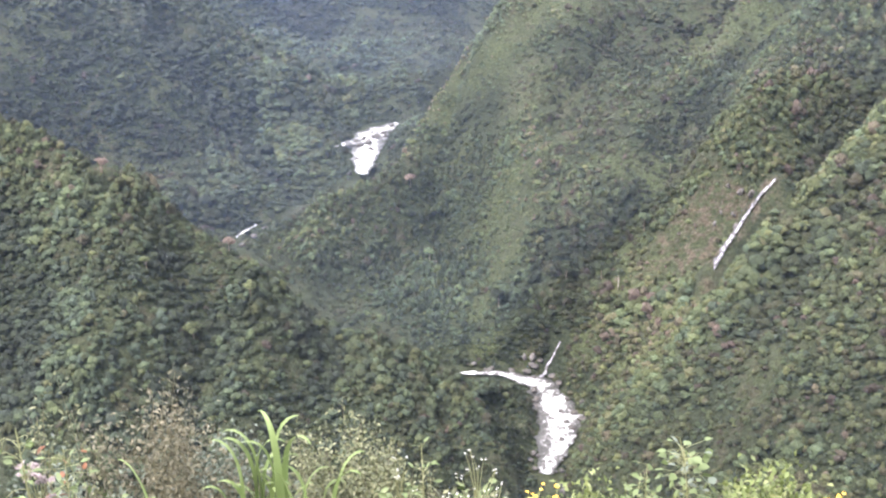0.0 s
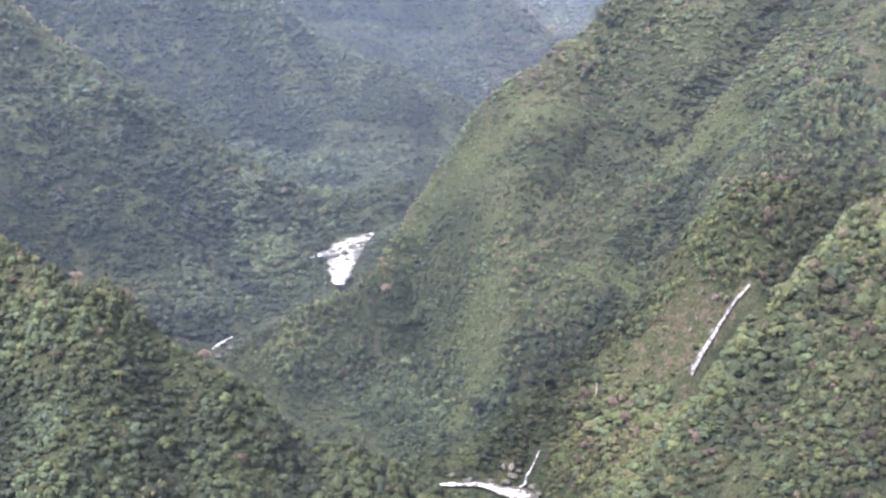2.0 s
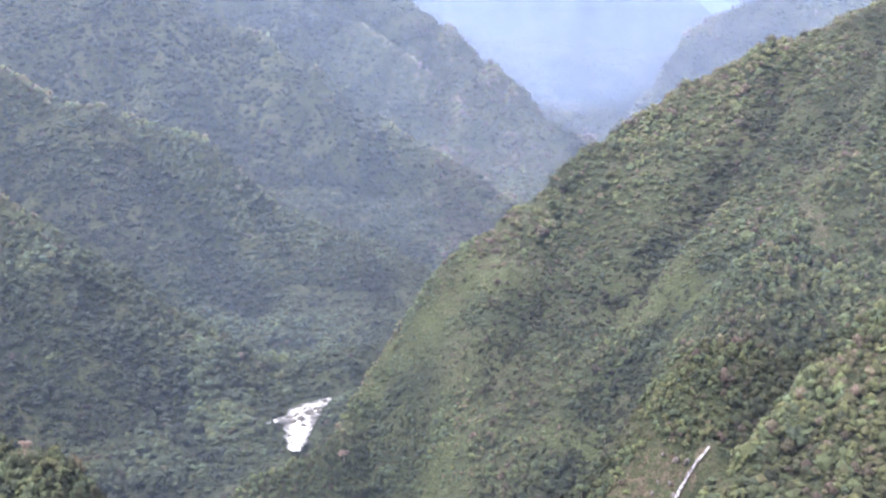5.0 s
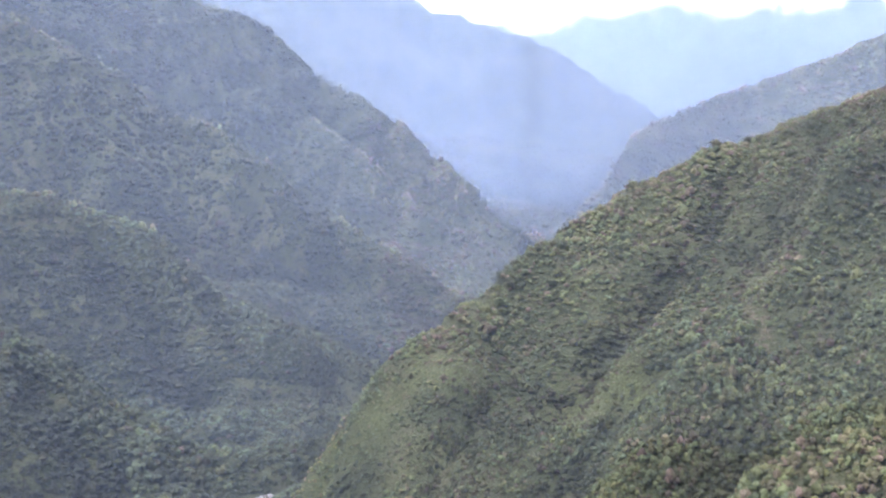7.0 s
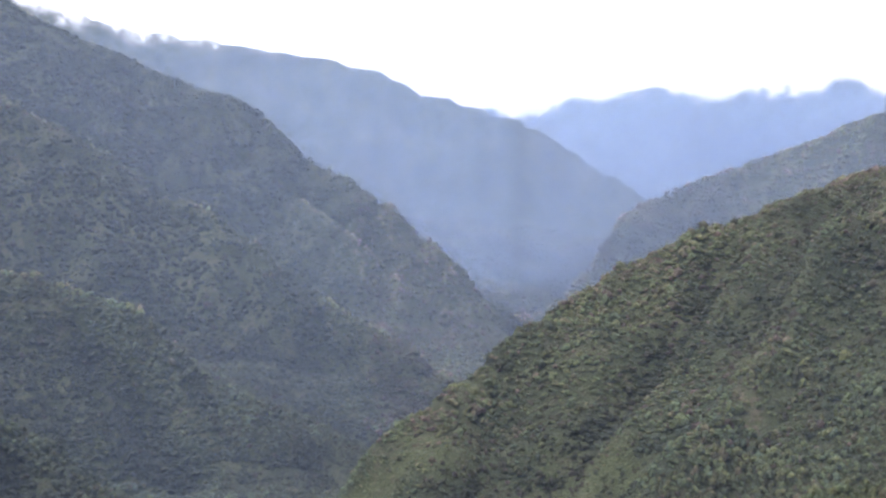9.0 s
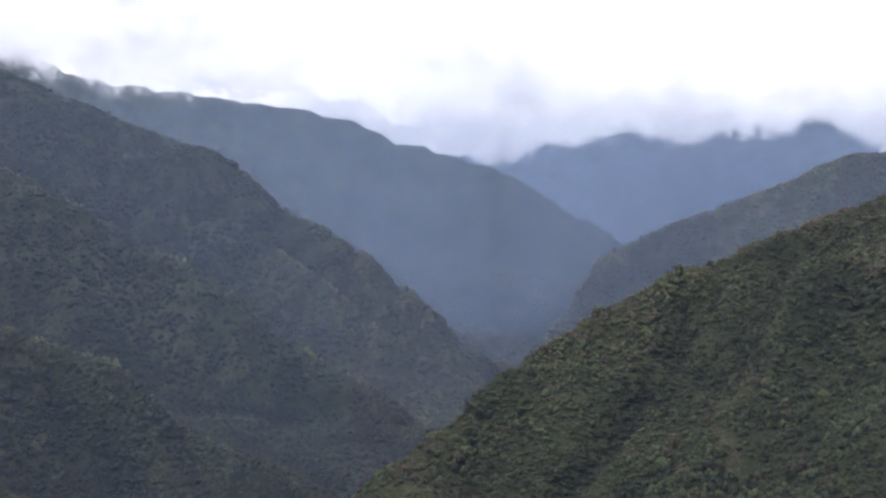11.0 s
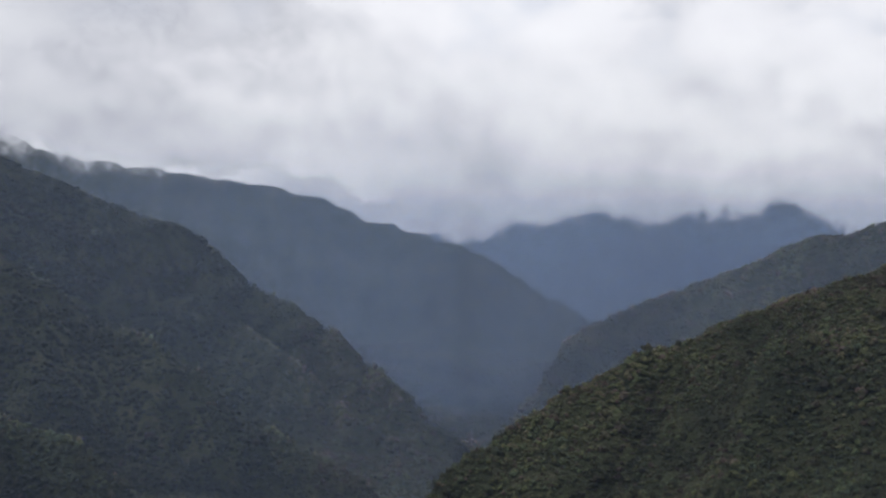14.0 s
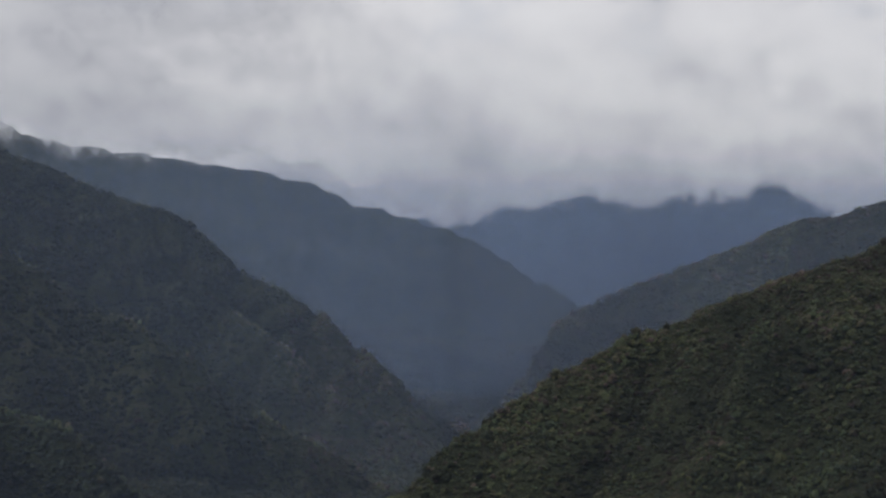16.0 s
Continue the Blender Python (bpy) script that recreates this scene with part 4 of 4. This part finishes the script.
def forest_tree(x, y, height, crown, tint, bark, seed, label, lobes=7, flat=1.0):
    rng = np.random.default_rng(seed)
    root = base("tree", x, y, label, "tree")
    top = np.array([rng.normal() * 0.4, rng.normal() * 0.4, height * 0.72])
    part("trunk", *tube(arch(rng, (0, 0, -0.6), top, 0.12), 0.28, 0.13), bark, root)
    v, f, light = crown_shape(seed + 300, lobes, lobes * 22)
    for k in range(5):
        a = rng.uniform(0, 6.28)
        start = top * rng.uniform(0.7, 0.98)
        end = top + [math.cos(a) * crown * 0.6, math.sin(a) * crown * 0.6, height * rng.uniform(0.1, 0.22)]
        part("limb", *tube(arch(rng, start, end, 0.15, 5), 0.11, 0.04, 5), bark, root)
    v = v * [crown, crown, crown * flat] + [top[0], top[1], height * 0.72 - crown * 0.1]
    leaves = part("crown", v, f, CANOPY, root, tint=light + tint)
    hue = 1.0 if any(word in label for word in ("pink", "brown")) else 0.6 if "yellow" in label or "light" in label else 0.38
    leaves.data.attributes.new("hue", "FLOAT", "POINT").data.foreach_set("value", np.full(len(v), hue, np.float32))


for k, (x, y, height, crown, tint, bark, label, lobes) in enumerate((
        (76.5, 489, 13, 2.6, 0.45, PALE_BARK, "tall thin tree with a pale bare trunk and small crown", 4),
        (-145, 484, 7, 3.0, 0.97, BARK, "drying tree with pinkish brown leaves on the hilltop", 6),
        (-147, 621, 9, 4.2, 0.93, BARK, "greyish pink flowering forest tree among dark crowns", 7),
        (-19, 619, 8, 3.2, 0.95, BARK, "reddish brown tree on the wooded spur", 6),
        (-121, 449, 7, 2.4, 0.80, BARK, "bright yellow green tree on the near hill", 6),
        (-80, 450, 7, 3.0, 0.74, BARK, "light green broad tree on the near hill", 7),
        (-8, 571, 8, 3.0, 0.82, BARK, "pale green round tree below the spur", 6),
        (-92, 473, 7, 3.0, 0.88, BARK, "olive brown tree on the hill crest", 6),
        (56, 509, 10, 3.6, 0.20, BARK, "dark green broad tree on the slope", 8),
        (71, 503, 10, 3.6, 0.22, BARK, "dark green spreading tree beside the grassy slope", 8),
        (25, 510, 10, 3.4, 0.18, BARK, "dark green tree above the river bank", 8),
        (107, 547, 9, 3.6, 0.52, BARK, "pale green leafy tree on the shrubby slope", 8),
        (92, 520, 9, 3.2, 0.55, BARK, "leafy green tree near the bare slope", 7),
        (-60, 440, 8, 3.0, 0.30, BARK, "dark green rounded tree on the near hill", 7),
        (-100, 430, 8, 3.4, 0.62, BARK, "light green tree among darker crowns", 7))):
    forest_tree(x, y, height, crown, tint, bark, 50 + k, label, lobes)


# ---- roadside plants ----
def blade(rng, length, lean, turn, width, curl):
    """A folded grass blade that leans, then curls over at its tip."""
    n = 20
    t = 1 - np.linspace(1, 0, n) ** 1.7
    tilt = lean + curl * t ** 13
    step = length * np.diff(t)
    out = np.concatenate([[0], np.cumsum(np.sin(tilt[:-1]) * step)])
    z = np.concatenate([[0], np.cumsum(np.cos(tilt[:-1]) * step)])
    c, s = math.cos(turn), math.sin(turn)
    twist = np.linspace(0, rng.uniform(-0.9, 0.9), n)
    w = width * np.sqrt(np.clip(1 - t ** 5.0, 0, 1)) * (0.6 + 0.4 * np.minimum(t * 4, 1)) + 0.0006
    verts = []
    for k in range(n):
        ct, st = math.cos(turn + twist[k]), math.sin(turn + twist[k])
        for q, lift in ((-0.5, 0.22), (0, 0), (0.5, 0.22)):
            verts.append((out[k] * c - st * w[k] * q, out[k] * s + ct * w[k] * q, z[k] + lift * w[k]))
    return np.array(verts), grid_faces(n, 3)


def grass_clump(x, y, top, count, seed, label, width=0.03, lean=0.3, curl=0.6, way=None):
    rng = np.random.default_rng(seed)
    root = base("grass_clump", x, y, label, "grass")
    height = top - root.location.z
    for k in range(count):
        v, f = blade(rng, height * rng.uniform(0.78, 1.16), rng.uniform(0.0, lean), (rng.choice([0, math.pi]) if way is None else way) + rng.normal() * 0.45, width * rng.uniform(0.55, 0.95), rng.uniform(curl, curl + 1.7))
        part("blade", v + [rng.normal() * 0.045, rng.normal() * 0.045, 0], f, GRASS_LEAF, root)


TWIG = leaf_material("olive_brown_twig", (0.06, 0.055, 0.035), (0.11, 0.10, 0.065), (0.17, 0.15, 0.10), 0.1)


def shrub(name, x, y, top, spread, branches, per_branch, leaf, width, mat, seed, label, twig=0.005, start=0.5):
    """Bent woody branches with leaves along their upper part."""
    rng = np.random.default_rng(seed)
    root = base(name, x, y, label, "shrub")
    height = top - root.location.z
    anchors, ways = [], []
    for k in range(branches):
        a, r = rng.uniform(0, 6.28), spread * math.sqrt(rng.uniform(0.02, 1))
        end = np.array([math.cos(a) * r, math.sin(a) * r, height * (1 - 0.22 * (r / spread) ** 2) * rng.uniform(0.82, 1.0)])
        if k == 0:
            end = np.array([0.02, 0, height])
        line = arch(rng, (rng.normal() * 0.03, rng.normal() * 0.03, 0), end, 0.05, 8)
        part("branch", *tube(line, twig * 0.6, twig * 0.22, 5), TWIG, root)
        for j in range(int(per_branch * 1.7)):
            t = rng.uniform(start * 0.6, 1.0) * 6.99
            i0 = int(t)
            p = line[i0] + (line[i0 + 1] - line[i0]) * (t - i0)
            d = rng.normal(size=3) + (line[i0 + 1] - line[i0]) / np.linalg.norm(line[i0 + 1] - line[i0]) * 0.8
            anchors.append(p + rng.normal(size=3) * leaf * 1.3)
            ways.append(d)
    part("foliage", *leaf_set(rng, np.array(anchors), np.array(ways), leaf, width, 0.25, leaf < 0.037), mat, root)
    return root


def flower_head(rng, petals, size, flat):
    a = rng.uniform(0, 6.28, petals)
    z = rng.uniform(-0.1, 0.9, petals) * (1 - flat) + 0.15
    ways = np.stack([np.cos(a), np.sin(a), z], -1)
    return leaf_set(rng, np.zeros((petals, 3)), ways, size, size * 0.7, 0.1)


def flower_weed(x, y, top, heads, seed, petal, label, size=0.005, flat=0.2, leaf_mat=None, spread=0.09):
    rng = np.random.default_rng(seed)
    root = base("flowering_weed", x, y, label, "flower")
    height = top - root.location.z
    part("stem", *tube(arch(rng, (0, 0, 0), (0, 0, height * 0.8), 0.02, 7), 0.006, 0.003, 5), STEM, root)
    leaves = 46
    t = rng.uniform(0.3, 0.85, leaves)
    a = rng.uniform(0, 6.28, leaves)
    anchors = np.stack([0.05 * np.cos(a), 0.05 * np.sin(a), height * t], -1)
    part("foliage", *leaf_set(rng, anchors, np.stack([np.cos(a), np.sin(a), rng.uniform(-0.2, 0.8, leaves)], -1), 0.05, 0.022), leaf_mat or FRESH_LEAF, root)
    for k in range(heads):
        a, r = rng.uniform(0, 6.28), spread * rng.uniform(0.2, 1)
        tip = np.array([math.cos(a) * r, math.sin(a) * r, height * (1 - 0.22 * (r / spread) * rng.uniform(0.3, 1.2))])
        twig = part("flower_stalk", *tube(arch(rng, (0, 0, height * rng.uniform(0.6, 0.78)), tip, 0.01, 5), 0.0025, 0.0015, 4), STEM, root)
        for q in range(2):
            v, f = flower_head(rng, 12, size, flat)
            part("flower", v + tip + rng.normal(size=3) * size * 0.9, f, petal, twig)


def broad_plant(x, y, top, leaves, leaf, width, mat, seed, label, spread=0.12):
    rng = np.random.default_rng(seed)
    root = base("leafy_plant", x, y, label, "plant")
    height = top - root.location.z
    line = arch(rng, (0, 0, 0), (rng.normal() * 0.03, rng.normal() * 0.03, height), 0.03, 9)
    part("stem", *tube(line, 0.005, 0.002, 5), STEM, root)
    for k in range(int(leaves * 2.6)):
        t = rng.uniform(0.35, 1.0) * 7.99
        p = line[int(t)] + (line[int(t) + 1] - line[int(t)]) * (t % 1)
        a = rng.uniform(0, 6.28)
        d = np.array([math.cos(a), math.sin(a), rng.uniform(-0.3, 0.6)])
        out_p = p + d * spread * rng.uniform(0.1, 0.62)
        stalk = part("leaf_stalk", *tube(arch(rng, p, out_p, 0.01, 4), 0.0014, 0.001, 4), STEM, root)
        part("leaf", *leaf_set(rng, out_p[None], d[None], leaf * 0.72, width * 0.72, 0.12), mat, stalk)


STEM = leaf_material("green_stem", (0.10, 0.12, 0.05), (0.18, 0.19, 0.09), (0.28, 0.27, 0.14), 0.1)
grass_clump(-0.645, 3.65, -0.74, 17, 3, "clump of tall bright green broad grass with drooping tips", 0.036, 0.05, 1.6)
grass_clump(-0.49, 3.70, -0.90, 13, 4, "clump of light green grass with curled blades", 0.032, 0.16, 1.4)
grass_clump(-0.80, 3.52, -0.88, 6, 5, "sparse pale green grass blades at the road edge", 0.022, 0.5, 0.6)
grass_clump(-1.52, 3.22, -0.62, 2, 8, "broad pale green grass leaf arching at the road edge", 0.085, 0.12, 1.5, 0.0)
grass_clump(-1.40, 3.05, -0.62, 3, 6, "broad green grass leaves arching at the road edge", 0.05, 0.45, 1.2)
shrub("shrub", -1.20, 4.26, -0.93, 0.36, 40, 90, 0.028, 0.012, RUSSET_LEAF, 11, "dry russet olive shrub with small narrow leaves")
shrub("shrub", -0.98, 4.40, -1.20, 0.34, 34, 80, 0.030, 0.012, GREY_LEAF, 12, "grey green shrub with small narrow leaves")
shrub("shrub", -1.06, 4.10, -0.74, 0.10, 9, 75, 0.028, 0.010, RUSSET_LEAF, 19, "upright russet shrub sprig with narrow leaves")
shrub("shrub", -1.43, 3.86, -0.63, 0.16, 9, 40, 0.024, 0.011, OLIVE_LEAF, 13, "thin twiggy shrub with sparse small leaves")
shrub("shrub", -1.52, 4.10, -1.10, 0.25, 26, 70, 0.032, 0.015, GREY_LEAF, 20, "low grey green roadside shrub")
shrub("shrub", -0.50, 4.88, -1.33, 0.34, 44, 100, 0.026, 0.013, OLIVE_LEAF, 14, "olive green shrub with pale leaf tips")
shrub("shrub", -0.28, 4.75, -1.56, 0.30, 30, 80, 0.026, 0.013, OLIVE_LEAF, 21, "low olive green shrub with tiny leaves")
shrub("shrub", -0.78, 4.50, -1.46, 0.28, 30, 80, 0.028, 0.012, RUSSET_LEAF, 22, "low dry brownish shrub behind the grass")
broad_plant(-1.37, 3.34, -0.52, 16, 0.055, 0.034, FRESH_LEAF, 31, "fresh green broad leaved weed at the road edge")
broad_plant(-1.30, 3.42, -0.66, 14, 0.05, 0.03, FRESH_LEAF, 32, "low green broad leaved weed")
broad_plant(-0.11, 4.20, -1.12, 14, 0.055, 0.02, FRESH_LEAF, 33, "slender upright weed with pointed green leaves")
flower_weed(-0.19, 4.20, -1.17, 9, 41, WHITE_PETAL, "white flowering weed with small rounded flower heads")
flower_weed(0.13, 4.30, -1.21, 11, 42, WHITE_PETAL, "tall white flowering weed beside the slope")
flower_weed(0.03, 4.12, -1.26, 8, 43, WHITE_PETAL, "low white flowering weed in the road verge")
flower_weed(0.21, 4.18, -1.31, 8, 44, WHITE_PETAL, "small white flowering weed with thin stalks")
flower_weed(0.34, 4.08, -1.23, 3, 45, YELLOW_PETAL, "orange yellow flowering weed in the verge", 0.009, 0.7)
flower_weed(0.45, 4.06, -1.25, 3, 46, YELLOW_PETAL, "yellow flowering weed with flat open flowers", 0.009, 0.7)
flower_weed(1.44, 3.74, -1.03, 3, 47, YELLOW_PETAL, "single yellow flowering weed at the verge", 0.009, 0.7)
flower_weed(-1.42, 3.52, -0.75, 12, 48, MAUVE_PETAL, "faded mauve dry flower cluster", 0.016, 0.1, OLIVE_LEAF, 0.07)
shrub("shrub", -1.48, 3.80, -0.93, 0.04, 3, 4, 0.04, 0.024, DRY_LEAF, 49, "small sprig of withered rust red leaves", 0.004, 1.5)
broad_plant(0.94, 4.20, -1.08, 30, 0.06, 0.045, FRESH_LEAF, 34, "pale green broad leaved bush plant", 0.16)
broad_plant(1.02, 4.25, -1.22, 26, 0.06, 0.045, GREY_LEAF, 35, "grey green broad leaved bush plant", 0.18)
broad_plant(0.86, 4.22, -1.24, 22, 0.055, 0.04, FRESH_LEAF, 36, "low green broad leaved bush plant", 0.16)
shrub("shrub", 1.22, 4.05, -1.14, 0.26, 26, 80, 0.036, 0.018, LIME_LEAF, 15, "yellow green leafy bush at the road edge")
shrub("shrub", 1.40, 4.10, -1.20, 0.24, 24, 80, 0.036, 0.018, LIME_LEAF, 16, "low yellow green bush at the road edge")
shrub("shrub", 0.54, 4.15, -1.29, 0.20, 22, 70, 0.034, 0.016, LIME_LEAF, 17, "bright green leafy bush in the verge")
shrub("shrub", 0.74, 4.30, -1.42, 0.24, 24, 70, 0.034, 0.016, FRESH_LEAF, 18, "low fresh green bush in the verge")
shrub("shrub", 0.10, 4.40, -1.48, 0.30, 26, 40, 0.036, 0.017, OLIVE_LEAF, 23, "low olive green bush below the flowers")
shrub("shrub", -1.25, 3.62, -0.98, 0.24, 14, 30, 0.035, 0.016, FRESH_LEAF, 24, "low green bush at the road edge")
